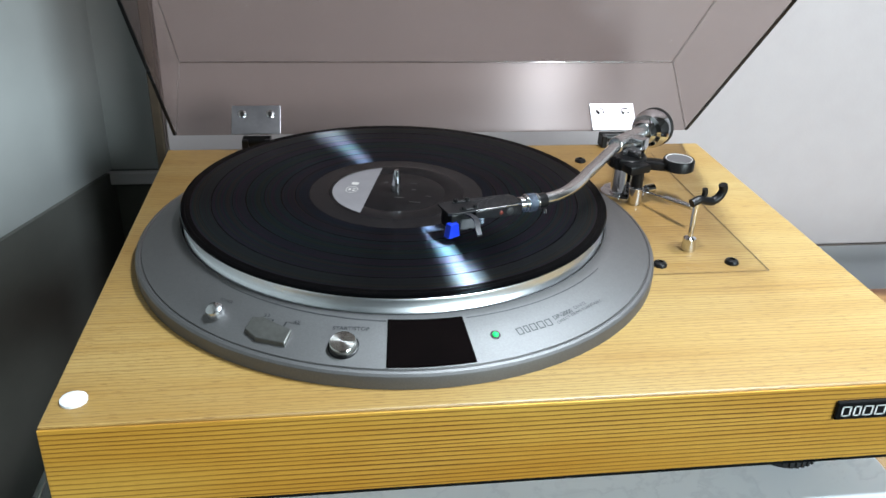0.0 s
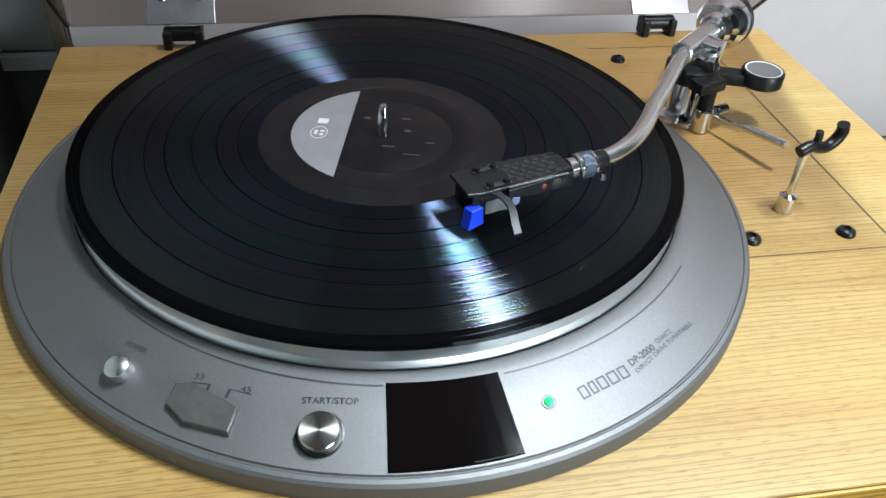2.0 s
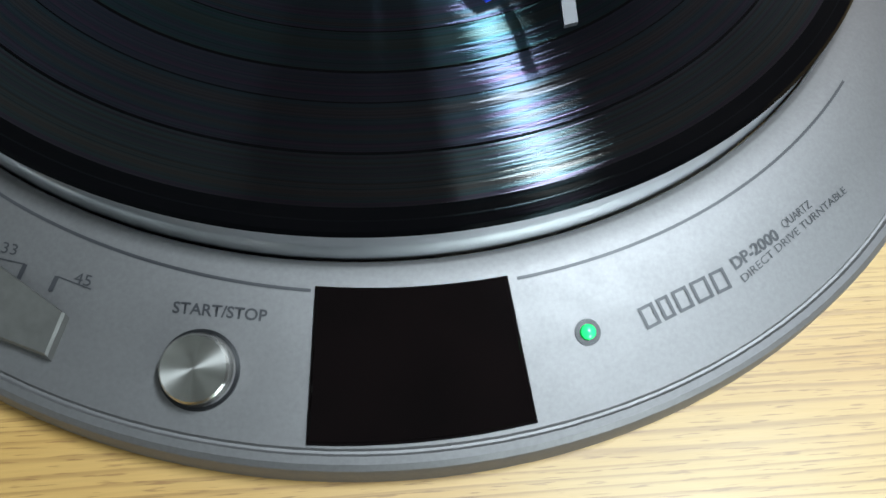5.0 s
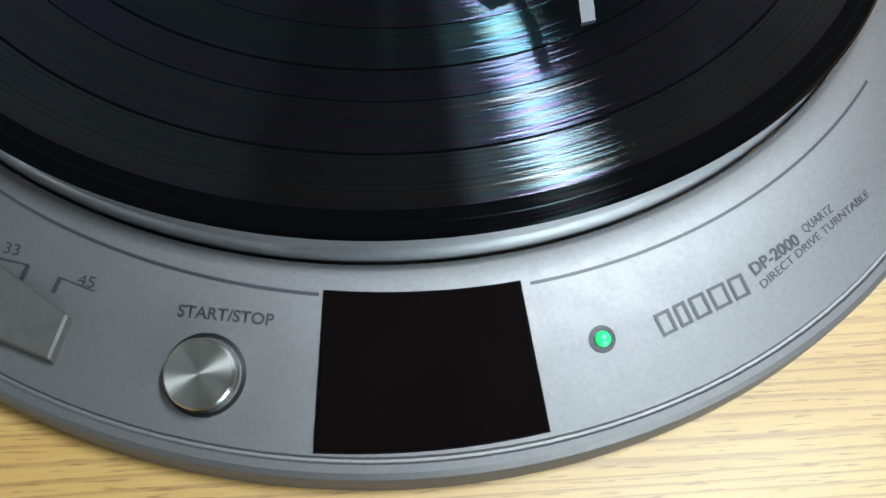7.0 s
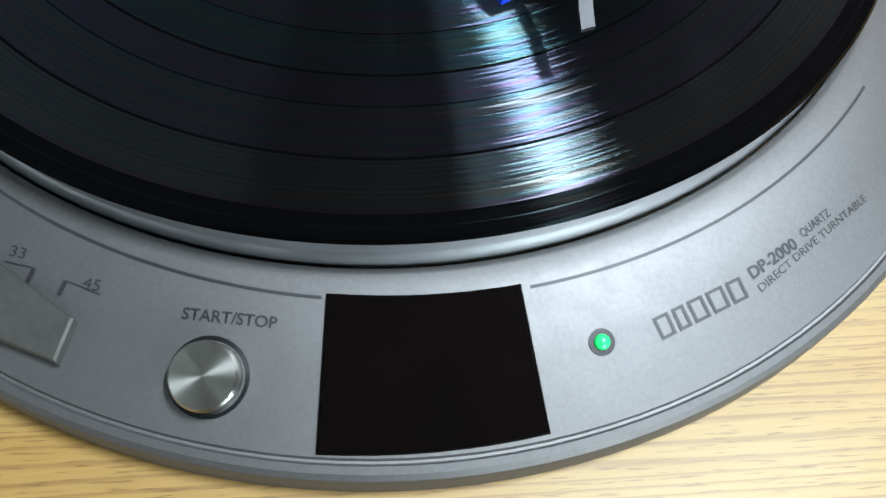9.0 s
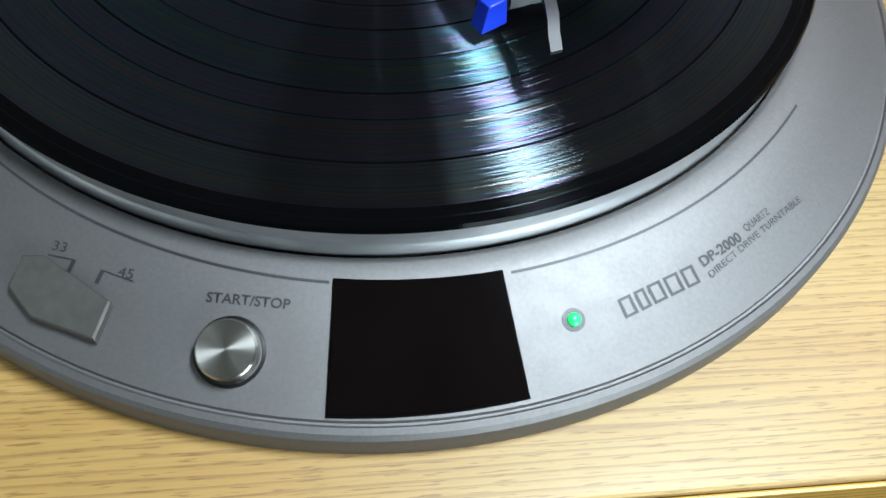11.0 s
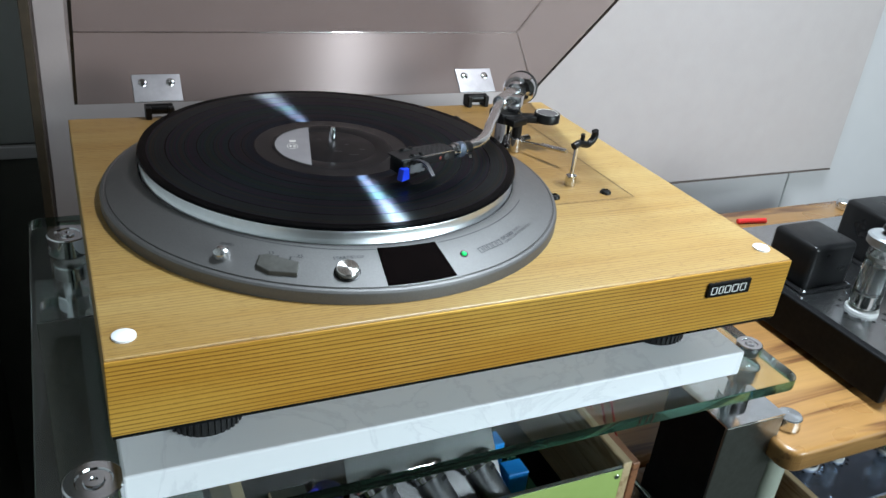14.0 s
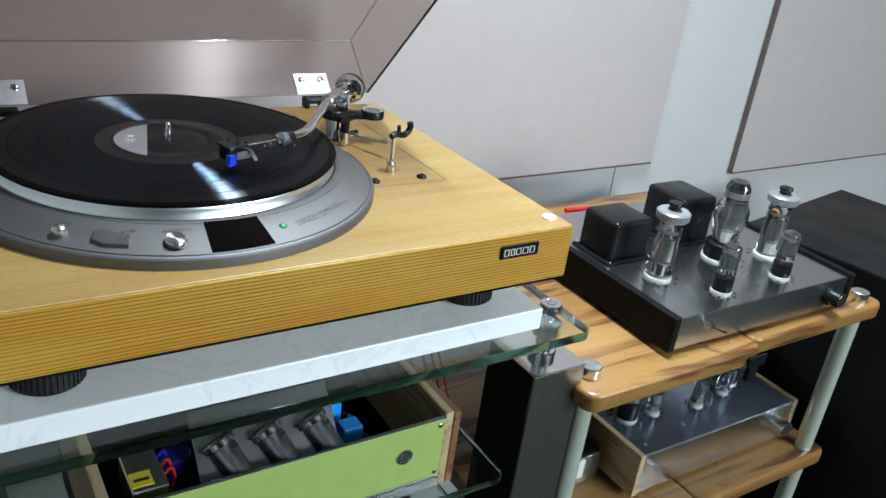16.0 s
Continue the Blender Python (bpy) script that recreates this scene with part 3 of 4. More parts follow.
pw = part("power_button", lathe([(0.0052, 0.0), (0.0053, 0.0030), (0.0048, 0.0050), (0.0034, 0.0062), (0, 0.0066)], 32), SATIN, deck, "small satin metal knob", True)
pw.matrix_world = m1
# speed lever: a long six-sided plate
b = bmesh.new()
plate = [(-0.0955, -0.1480), (-0.0922, -0.1408), (-0.0865, -0.1418), (-0.0697, -0.1552), (-0.0733, -0.1637), (-0.0893, -0.1562)]
rows_ = [[b.verts.new((x + dx * g, y + dy * g, deck_z(x, y) + up)) for x, y in plate for dx, dy in ((-0.082 - x, -0.153 - y),)] for up, g in ((-0.0005, 0.0), (0.0026, 0.0), (0.0031, 0.05))]
for p, q in zip(rows_, rows_[1:]):
    for i in range(6):
        b.faces.new((p[i], p[(i + 1) % 6], q[(i + 1) % 6], q[i]))
b.faces.new(rows_[-1])
part("speed_lever", b, speckled("grey_lever_paint", (0.085, 0.082, 0.075), (0.105, 0.102, 0.094), 0.40, 0.6, 300), deck, "grey metal speed lever")
for ax, ay, bx, by in ((-0.0800, -0.1425, -0.0815, -0.1456), (-0.0727, -0.1460, -0.0742, -0.1490)):
    b = bmesh.new()
    d = Vector((bx - ax, by - ay, 0)).normalized()
    s = d.cross(Vector((0, 0, 1))) * 0.00055
    b.faces.new([b.verts.new((q.x, q.y, deck_z(q.x, q.y) + 0.0002)) for q in (Vector((ax, ay, 0)) + s, Vector((bx, by, 0)) + s, Vector((bx, by, 0)) - s, Vector((ax, ay, 0)) - s)])
    part("speed_mark", b, INK, deck, "black index mark")
for ax, ay, bx, by in ((-0.0800, -0.1425, -0.0868, -0.1402), (-0.0727, -0.1460, -0.0650, -0.1497)):
    b = bmesh.new()
    d = Vector((bx - ax, by - ay, 0)).normalized()
    s = d.cross(Vector((0, 0, 1))) * 0.00014
    b.faces.new([b.verts.new((q.x, q.y, deck_z(q.x, q.y) + 0.0002)) for q in (Vector((ax, ay, 0)) + s, Vector((bx, by, 0)) + s, Vector((bx, by, 0)) - s, Vector((ax, ay, 0)) - s)])
    part("speed_rule", b, INK, deck, "fine black line")
# pilot lamp
m3 = tilted(0.0430, -0.1655)
part("led_bezel", lathe([(0.0030, -0.002), (0.0030, 0.0002), (0.0026, 0.0002), (0.0024, -0.0015)], 32, m=m3), BLACK, deck, "black rim", True)
led = part("pilot_lamp_socket", lathe([(0, 0.00015), (0.0026, 0.00015), (0.0026, -0.001)], 24, m=m3), BLACK, deck, "dark lamp socket", True)
part("pilot_lamp", lathe([(0.0018, 0.0001), (0.0017, 0.0008), (0.0010, 0.0014), (0, 0.0016)], 20, m=m3), LED, deck, "green glowing lamp", True)


def baseline(x, y, angle):
    c, s = math.cos(radians(angle)), math.sin(radians(angle))
    return lambda u, v: Vector((x + u * c - v * s, y + u * s + v * c, deck_z(x + u * c - v * s, y + u * s + v * c) + 0.00018))


letters("lettering", "START/STOP", 0.0034, INK, deck, baseline(-0.0474, -0.1563, -10), span=0.0206, bold=0.018)
letters("lettering", "33", 0.0034, INK, deck, baseline(-0.0862, -0.1390, -18), span=0.0040)
letters("lettering", "45", 0.0034, INK, deck, baseline(-0.0692, -0.1478, -18), span=0.0040)
letters("lettering", "POWER", 0.0029, INK, deck, baseline(-0.1125, -0.1180, -37), span=0.0098)
letters("lettering", "DP-2000", 0.0038, INK, deck, baseline(0.0806, -0.1520, 31), span=0.0155, bold=0.03)
letters("lettering", "QUARTZ", 0.0028, INK, deck, baseline(0.0954, -0.1418, 34), span=0.0108)
letters("lettering", "DIRECT DRIVE TURNTABLE", 0.0026, INK, deck, baseline(0.0824, -0.1549, 35.5), span=0.0408)
b = bmesh.new()
for i, w in enumerate((0.0040, 0.0032, 0.0042, 0.0046, 0.0042)):
    x0 = (0.0, 0.0050, 0.0092, 0.0144, 0.0200)[i]
    f = baseline(0.0570, -0.1654, 23)
    for u0, u1, v0, v1 in ((0, w, 0, 0.0007), (0, w, 0.0043, 0.0050), (0, 0.0008, 0, 0.005), (w - 0.0008, w, 0, 0.005)):
        b.faces.new([b.verts.new(f(x0 + u, v)) for u, v in ((u0, v0), (u1, v0), (u1, v1), (u0, v1))])
part("maker_mark", b, INK, deck, "row of black maker's marks")

# platter and spindle
prof = [(0.1475, 0.010), (0.1489, 0.0180), (0.1495, 0.0196), (0.1493, 0.0204), (0.1481, 0.0226), (0.1478, 0.0232), (0.1474, 0.0270), (0.1470, 0.0292), (0.1462, 0.0300), (0, 0.0300)]
plat = part("platter", lathe(prof, 160), PLATTER, tt, "bright turned aluminium platter", True)
part("spindle", lathe([(0.0037, 0.0300), (0.0036, 0.0350), (0.0029, 0.0420), (0.0022, 0.0470), (0.0017, 0.0492), (0, 0.0496)], 24), CHROME, plat, "chrome spindle", True)
plat.location = (CX, CY, 0)

# armboard: a let-in panel, its joint and four bolts
b = bmesh.new()
for x0, x1, y0, y1 in ((0.2548, 0.2556, -0.0755, 0.1600), (0.165, 0.2548, -0.0759, -0.0754), (0.165, 0.2556, 0.1596, 0.1601)):
    b.faces.new([b.verts.new((x, y, 0.0003)) for x, y in ((x0, y0), (x1, y0), (x1, y1), (x0, y1))])
part("armboard_joint", b, speckled("dark_joint", (0.05, 0.03, 0.012), (0.08, 0.05, 0.02), 0.6), body, "thin dark joint of the armboard")
for x, y in ((0.1805, -0.0625), (0.2335, -0.0625), (0.1810, 0.1410)):
    b = lathe([(0.0050, 0.0), (0.0050, 0.0012), (0.0042, 0.0026), (0.0020, 0.0034), (0.0018, 0.0022), (0, 0.0022)], 20, (x, y))
    part("bolt", b, BLACK, body, "black domed bolt", True)

# badge on the front
bd = part("badge", box(0.2305, 0.2725, PY0 - 0.0022, PY0 + 0.0004, -0.0225, -0.0100, 0.0006, 1), BLACK, body, "small black name badge")
b = bmesh.new()
for i, w in enumerate((0.0058, 0.0046, 0.0060, 0.0066, 0.0060)):
    x0 = 0.2335 + (0.0, 0.0072, 0.0130, 0.0203, 0.0283)[i]
    for u0, u1, v0, v1 in ((0, w, 0, 0.0009), (0, w, 0.0061, 0.0070), (0, 0.0011, 0, 0.007), (w - 0.0011, w, 0, 0.007)):
        b.faces.new([b.verts.new((x0 + u, PY0 - 0.0024, -0.0198 + v)) for u, v in ((u0, v0), (u1, v0), (u1, v1), (u0, v1))])
part("badge_marks", b, WHITE_INK, bd, "row of silver maker's marks")

HINGE_STEEL = speckled("brushed_hinge_steel", (0.26, 0.265, 0.28), (0.31, 0.315, 0.33), 0.36, 1.0, 150, 0.03, 0.04)
# --- dust cover, raised to about 46 degrees on two hinges
TH = radians(45.8)
UPV, FWV = Vector((0, math.sin(TH), math.cos(TH))), Vector((0, -math.cos(TH), math.sin(TH)))
LID = Matrix.Translation((0, 0.1848, 0.0140)) @ Matrix(((1, 0, 0), (0, -FWV.y, UPV.y), (0, -FWV.z, UPV.z))).to_4x4()
# local axes of the cover: x across, y = towards its own back, z = out of its open side's depth
LX0, LX1, LH, LD, LT = -0.182, 0.2967, 0.0746, 0.385, 0.003
lid = part("dust_cover", box(LX0, LX1, -LD, 0, LH + 0.0001, LH + LT, 0.0006, 1, m=LID), SMOKE, tt, "raised smoked acrylic dust cover")
for x0, x1, y0, y1, z0, z1 in ((LX0, LX1, -LT, 0, 0, LH), (LX0 - LT, LX0 - 0.0001, -LD, 0, 0.0012, LH + LT), (LX1 + 0.0001, LX1 + LT, -LD, 0, 0.0012, LH + LT), (LX0, LX1, -LD, -LD + LT, 0, LH)):
    part("cover_panel", box(x0, x1, y0, y1, z0, z1, 0.0005, 1, m=LID), SMOKE, lid, "smoked acrylic panel")
for x0 in (LX0 - LT, LX1):
    part("cover_rim", box(x0 + 0.0002, x0 + LT - 0.0002, -LD, -0.001, -0.0002, 0.0011, m=LID), BLACK, lid, "dark edge of the cover")
part("cover_seam", box(LX0, LX1, -LT - 0.0007, -LT - 0.0001, LH - 0.0008, LH - 0.0001, m=LID), CLEAR, lid, "clear glued corner seam")
for x0, x1 in ((LX0 + 0.0001, LX0 + 0.0011), (LX1 - 0.0011, LX1 - 0.0001)):
    part("cover_seam", box(x0, x1, -LD + LT, -LT - 0.0008, LH - 0.0011, LH - 0.0001, m=LID), CLEAR, lid, "clear glued corner seam")
    part("cover_seam", box(x0, x1, -LT - 0.0011, -LT - 0.0001, 0.001, LH - 0.0012, m=LID), CLEAR, lid, "clear glued corner seam")
for x0 in (-0.1335, 0.2030):
    x1 = x0 + 0.0440
    hp = part("hinge", box(x0, x1, -0.0050, -0.0034, -0.0015, 0.0275, 0.0006, 2, m=LID), HINGE_STEEL, tt, "brushed steel hinge plate")
    for sx in (x0 + 0.0095, x1 - 0.0095):
        part("screw", lathe([(0.0042, 0), (0.0040, 0.0006), (0.0030, 0.0013), (0.0012, 0.0015), (0, 0.0010)], 20, m=LID @ Matrix.Translation((sx, -0.0050, 0.0185)) @ Matrix.Rotation(radians(90), 4, "X")), CHROME, hp, "chrome screw head", True)
    bb = rod((x0 + 0.010, 0.1835, 0.0085), (x1 - 0.010, 0.1835, 0.0085), 0.0050, 20, 0.0006)
    box(x0 + 0.009, x0 + 0.0145, 0.176, 0.190, -0.0005, 0.012, 0.001, 1, bm=bb)
    box(x1 - 0.0145, x1 - 0.009, 0.176, 0.190, -0.0005, 0.012, 0.001, 1, bm=bb)
    part("hinge_knuckle", bb, BLACK, hp, "black hinge knuckle", True)

# --- tonearm
AX = Vector((0.195, 0.064, 0))
path = [(0.0900, -0.0578, 0.0488), (0.1040, -0.0505, 0.0488), (0.1165, -0.0395, 0.0488), (0.1285, -0.0240, 0.0486), (0.1395, -0.0070, 0.0484), (0.1510, 0.0090, 0.0482), (0.1665, 0.0320, 0.0478), (0.1825, 0.0540, 0.0475)]
arm = part("tonearm", tube(path, 0.0043, 20, 8), SATIN, tt, "curved satin chrome tonearm tube", True)
axis = Vector((0.042, 0.039, -0.0005)).normalized()
e0 = Vector((0.1785, 0.0510, 0.0476))
part("bearing_tube", rod(e0, e0 + axis * 0.046, 0.0066, 32, 0.0008), SATIN, arm, "thicker satin tube", True)
w0 = e0 + axis * 0.046
mw = along(w0, w0 + axis)
part("counterweight", lathe([(0, 0), (0.0085, 0), (0.0100, 0.003), (0.0105, 0.006), (0.0135, 0.0075), (0.0160, 0.0130), (0.0160, 0.0210)], 48, m=mw), CHROME, arm, "polished counterweight", True)
part("counterweight_ring", lathe([(0.0160, 0.0210), (0.0165, 0.0215), (0.0165, 0.0250), (0.0155, 0.0262), (0.010, 0.0262), (0, 0.0250)], 48, m=mw), BLACK, arm, "black rear ring", True)
part("bearing_block", box(-0.0060, 0.0060, -0.006, 0.006, 0.0360, 0.0520, 0.0010, 2, m=Matrix.Translation((0.2010, 0.0580, 0)) @ Matrix.Rotation(radians(43), 4, "Z")), CHROME, arm, "chrome bearing yoke", True)

d = Vector((-0.052, -0.0150, -0.0005)).normalized()
c0 = Vector((0.0925, -0.0572, 0.0490))
mc = along(c0, c0 + d)
KNURL = speckled("knurled_dark_alloy", (0.07, 0.09, 0.13), (0.16, 0.19, 0.24), 0.38, 0.8, 1400, 0.5)
b = lathe([(0.0050, 0.0050), (0.0058, 0.0052), (0.0058, 0.0108), (0.0050, 0.0110)], 40)
for i in range(30):
    box(0.0056, 0.0061, -0.0003, 0.0003, 0.0054, 0.0106, bm=b, m=Matrix.Rotation(2 * math.pi * i / 30, 4, "Z"))
bmesh.ops.transform(b, matrix=mc, verts=b.verts)
part("locking_collar", b, KNURL, arm, "knurled blue-grey locking collar")
part("sleeve", lathe([(0, -0.0030), (0.0050, -0.0030), (0.0052, -0.0026), (0.0052, 0.0032), (0.0046, 0.0034)], 32, m=mc), BLACK, arm, "black plastic sleeve", True)
for z0, z1, r in ((0.0034, 0.0051, 0.0060), (0.0109, 0.0130, 0.0061), (0.0131, 0.0170, 0.0049)):
    part("collar_ring", lathe([(0, z0), (r - 0.0003, z0), (r, z0 + 0.0003), (r, z1 - 0.0003), (r - 0.0003, z1), (0, z1)], 32, m=mc), CHROME, arm, "bright chrome ring", True)
part("collar_stop", rod(c0 + Vector((0.002, -0.003, -0.0050)), c0 + Vector((0.002, -0.0052, -0.0075)), 0.0013, 12, 0.0002), CHROME, arm, "small chrome stop screw", True)

# headshell in its own axes: x ahead to the needle, y to its left, z up
yaw = math.atan2(d.y, d.x)
SH = Matrix.Translation((0.0750, -0.0603, 0.0500)) @ Matrix.Rotation(yaw, 4, "Z")
b = prism([(0.000, -0.0055), (0.000, 0.0055), (0.012, 0.0085), (0.046, 0.0095), (0.0530, 0.0080), (0.0530, -0.0090), (0.046, -0.0100), (0.012, -0.0085)], 0.0012, 0.0028, 0.0004)
for sgn in (-1, 1):
    n = prism([(0.000, -0.006), (0.000, 0.0012), (0.034, 0.0012), (0.034, -0.0025), (0.020, -0.0050)], -0.0007, 0.0007, 0.0002)
    bmesh.ops.transform(n, matrix=Matrix.Translation((0.001, sgn * 0.0084, 0.001)) @ Matrix.Rotation(sgn * radians(4), 4, "Z") @ Matrix.Rotation(radians(90), 4, "X"), verts=n.verts)
    merge(b, n)
bmesh.ops.transform(b, matrix=SH, verts=b.verts)
shell = part("headshell", b, speckled("black_anodised_shell", (0.006, 0.006, 0.007), (0.010, 0.010, 0.011), 0.36, 0, 200, 0.05, 0.05, Specular_IOR_Level=0.3), arm, "black perforated headshell")
b = bmesh.new()
for i in range(5):
    for j in range(-2, 3):
        lathe([(0.0014, 0), (0.0014, 0.00015), (0, 0.00015)], 12, (0.007 + i * 0.005 + (j % 2) * 0.0025, j * 0.0028), bm=b, m=SH @ Matrix.Translation((0, 0, 0.0028)))
for sgn in (-1, 1):
    box(0.031, 0.044, sgn * 0.0062 - 0.0012, sgn * 0.0062 + 0.0012, 0.0028, 0.0036, 0.0003, 1, bm=b, m=SH)
    for i, r in enumerate((0.0017, 0.0014, 0.0012, 0.0010)):
        lathe([(r, 0), (r, 0.0002), (0, 0.0002)], 12, bm=b, m=SH @ Matrix.Translation((0.006 + i * 0.0065, sgn * 0.0093 - (0 if sgn < 0 else 0), -0.0012)) @ Matrix.Rotation(radians(90 * -sgn), 4, "X"))
for x_, col, r in ((0.0100, (0.02, 0.02, 0.02), 0.0026), (0.0165, (0.16, 0.02, 0.01), 0.0014), (0.0220, (0.02, 0.30, 0.28), 0.0012), (0.0265, (0.65, 0.66, 0.68), 0.0013)):
    part("lead_pin", lathe([(r, 0), (r, 0.0006), (r * 0.6, 0.0009), (0, 0.0009)], 16, m=SH @ Matrix.Translation((x_, 0.0096, -0.0010)) @ Matrix.Rotation(radians(-90), 4, "X")), speckled("lead_sleeve", col, [c_ * 1.2 for c_ in col], 0.4), arm, "small coloured cartridge lead", True)
# bright metal strip standing in for the highlight along the shell's edge
part("edge_trim", box(0.004, 0.034, 0.0088, 0.0097, 0.0022, 0.0030, 0.0002, 1, m=SH), SATIN, arm, "bright strip set in as the edge highlight")
part("cartridge_plate", box(0.0300, 0.0440, 0.0078, 0.0084, -0.0095, -0.0030, m=SH), GREY_INK, arm, "grey cartridge plate with unreadable print")
arm_holes = part("slotted_cover", b, RUBBER, arm, "black slots and holes")
for sx in (0.0335, 0.0415):
    for sgn in (-1, 1):
        part("mounting_screw", lathe([(0.0016, 0), (0.0016, 0.0014), (0.0012, 0.0019), (0, 0.0019)], 12, m=SH @ Matrix.Translation((sx, sgn * 0.0062, 0.0034))), BLACK, arm, "black cartridge screw", True)
lift = [(0.0410, 0.0085, 0.0012), (0.0400, 0.0120, 0.0018), (0.0395, 0.0165, 0.0024), (0.0400, 0.0215, 0.0025), (0.0412, 0.0260, 0.0018), (0.0428, 0.0305, 0.0002), (0.0436, 0.0345, -0.0018)]
b = bmesh.new()
rings = []
for i, (x_, y_, z_) in enumerate(lift):
    w_ = 0.0017 if i else 0.0026
    rings.append([b.verts.new(SH @ Vector((x_ + sx * w_, y_, z_ + sz * 0.0005))) for sx, sz in ((-1, -1), (1, -1), (1, 1), (-1, 1))])
for a_, c_ in zip(rings, rings[1:]):
    for i in range(4):
        b.faces.new((a_[i], a_[(i + 1) % 4], c_[(i + 1) % 4], c_[i]))
b.faces.new(rings[0])
b.faces.new(rings[-1])
part("finger_lift", b, speckled("grey_lift_paint", (0.018, 0.018, 0.021), (0.028, 0.028, 0.032), 0.45, 0.2), arm, "grey curved finger lift", True)
cart = part("cartridge", box(0.0320, 0.0505, -0.0085, 0.0078, -0.0110, 0.0010, 0.0010, 2, m=SH), BLACK, arm, "black cartridge body", True)
part("cartridge_lug", box(0.0280, 0.0330, 0.0060, 0.0105, -0.0070, -0.0020, 0.0006, 1, m=SH), CHROME, arm, "bright mounting lug")
b = prism([(-0.0046, -0.0132), (0.0046, -0.0132), (0.0031, -0.0040), (-0.0031, -0.0040)], -0.0026, 0.0026, 0.0004)
bmesh.ops.transform(b, matrix=SH @ Matrix.Translation((0.0500, 0.0085, 0)) @ Matrix.Rotation(radians(15), 4, "Z") @ Matrix.Rotation(radians(180), 4, "Z") @ Matrix.Rotation(radians(90), 4, "X"), verts=b.verts)
part("stylus_block", b, BLUE, arm, "vivid blue stylus holder")

base = part("arm_base", lathe([(0.0180, 0.0), (0.0180, 0.0030), (0.0170, 0.0040), (0.0110, 0.0042), (0.0100, 0.0060), (0.0100, 0.0240), (0.0090, 0.0250), (0.0060, 0.0252), (0.0060, 0.0420), (0, 0.0420)], 40, (AX.x, AX.y)), CHROME, tt, "chrome arm pillar", True)
b = lathe([(0.0150, 0.0260), (0.0158, 0.0270), (0.0158, 0.0345), (0.0148, 0.0355), (0, 0.0355)], 36, (AX.x, AX.y))
box(-0.020, 0.0, -0.022, -0.010, 0.0270, 0.0340, 0.0012, 2, bm=b, m=Matrix.Translation((AX.x + 0.006, AX.y, 0)) @ Matrix.Rotation(radians(20), 4, "Z"))
part("arm_collar", b, BLACK, base, "black arm bearing housing", True)
dl = Vector((0.2345, 0.0515, 0.0))
b = box(0, (dl - AX).length, -0.0060, 0.0060, 0.0255, 0.0325, 0.0010, 2, m=Matrix.Translation(AX) @ Matrix.Rotation(math.atan2(dl.y - AX.y, dl.x - AX.x), 4, "Z"))
lathe([(0, 0.0268), (0.0120, 0.0268), (0.0127, 0.0276), (0.0127, 0.0348), (0.0120, 0.0358), (0.0110, 0.0358), (0.0105, 0.0352), (0, 0.0352)], 40, (dl.x, dl.y), bm=b)
part("antiskating_dial", b, BLACK, base, "black anti-skating dial on an arm", True)
part("dial_top", lathe([(0.0102, 0.03545), (0.0060, 0.0357), (0, 0.0357)], 32, (dl.x, dl.y)), GREY_INK, base, "dark grey dial top")
part("dial_scale", lathe([(0.0100, 0.0356), (0.0108, 0.0359), (0.0112, 0.0354)], 40, (dl.x, dl.y)), WHITE_INK, base, "grey dial ring")
b = rod((0.2040, 0.0480, 0.0100), (0.2160, 0.0200, 0.0140), 0.0012, 12)
rod((0.2150, 0.0230, 0.0138), (0.2262, -0.0030, 0.0170), 0.0023, 16, 0.0004, bm=b)
part("cueing_lever", b, SATIN, base, "satin metal cueing lever", True)
b = rod((0.1990, 0.0450, 0.0002), (0.1990, 0.0450, 0.0150), 0.0060, 24, 0.0008)
rod((0.2080, 0.0470, 0.0110), (0.2160, 0.0500, 0.0110), 0.0038, 16, 0.0005, bm=b)
part("cueing_column", b, CHROME, base, "chrome cueing column", True)
part("bracket", rod((0.1990, 0.0450, 0.0150), (0.1990, 0.0450, 0.0280), 0.0048, 24, 0.0006), BLACK, base, "black cueing bracket", True)

rest = part("arm_rest", lathe([(0.0050, 0.0), (0.0052, 0.0010), (0.0046, 0.0095), (0.0030, 0.0105), (0.0020, 0.0110), (0.0020, 0.0330), (0.0026, 0.0332), (0.0026, 0.0375), (0, 0.0375)], 24, (0.2105, -0.0395)), CHROME, tt, "thin chrome arm rest post", True)
rc = Vector((0.2105, -0.0395, 0.0390))
rt = Vector((0.97, 0.25, 0)) * 1.35
pts = [rc + rt * u + Vector((0, 0, w)) for u, w in ((-0.003, -0.002), (0.002, 0.0), (0.006, -0.0015), (0.0105, -0.0025), (0.0145, 0.0005), (0.0162, 0.0050), (0.0154, 0.0092))]
b = tube(pts, 0.0032, 12, 6)
tube([rc + rt * u + Vector((0, 0, w)) for u, w in ((0.003, -0.001), (0.0045, 0.004), (0.0040, 0.0080))], 0.0020, 10, 5, bm=b)
part("rest_clip", b, BLACK, rest, "black hooked clip", True)

# --- the record lies on the platter
rec = part("vinyl_record", lathe([(0, 0.0313), (0.1498, 0.0313), (0.1505, 0.0325), (0.1498, 0.0336), (0.1470, 0.0337), (0.0610, 0.0337)], 192), VINYL, None, "", True)
tagged(rec, "black vinyl long-playing record on the platter", "record")
rec.location = (CX, CY, -0.0012)
part("run_out", lathe([(0.0620, 0.03372), (0.0500, 0.03372), (0.0485, 0.0340)], 96), VINYL_SMOOTH, rec, "smooth run-out ring", True)
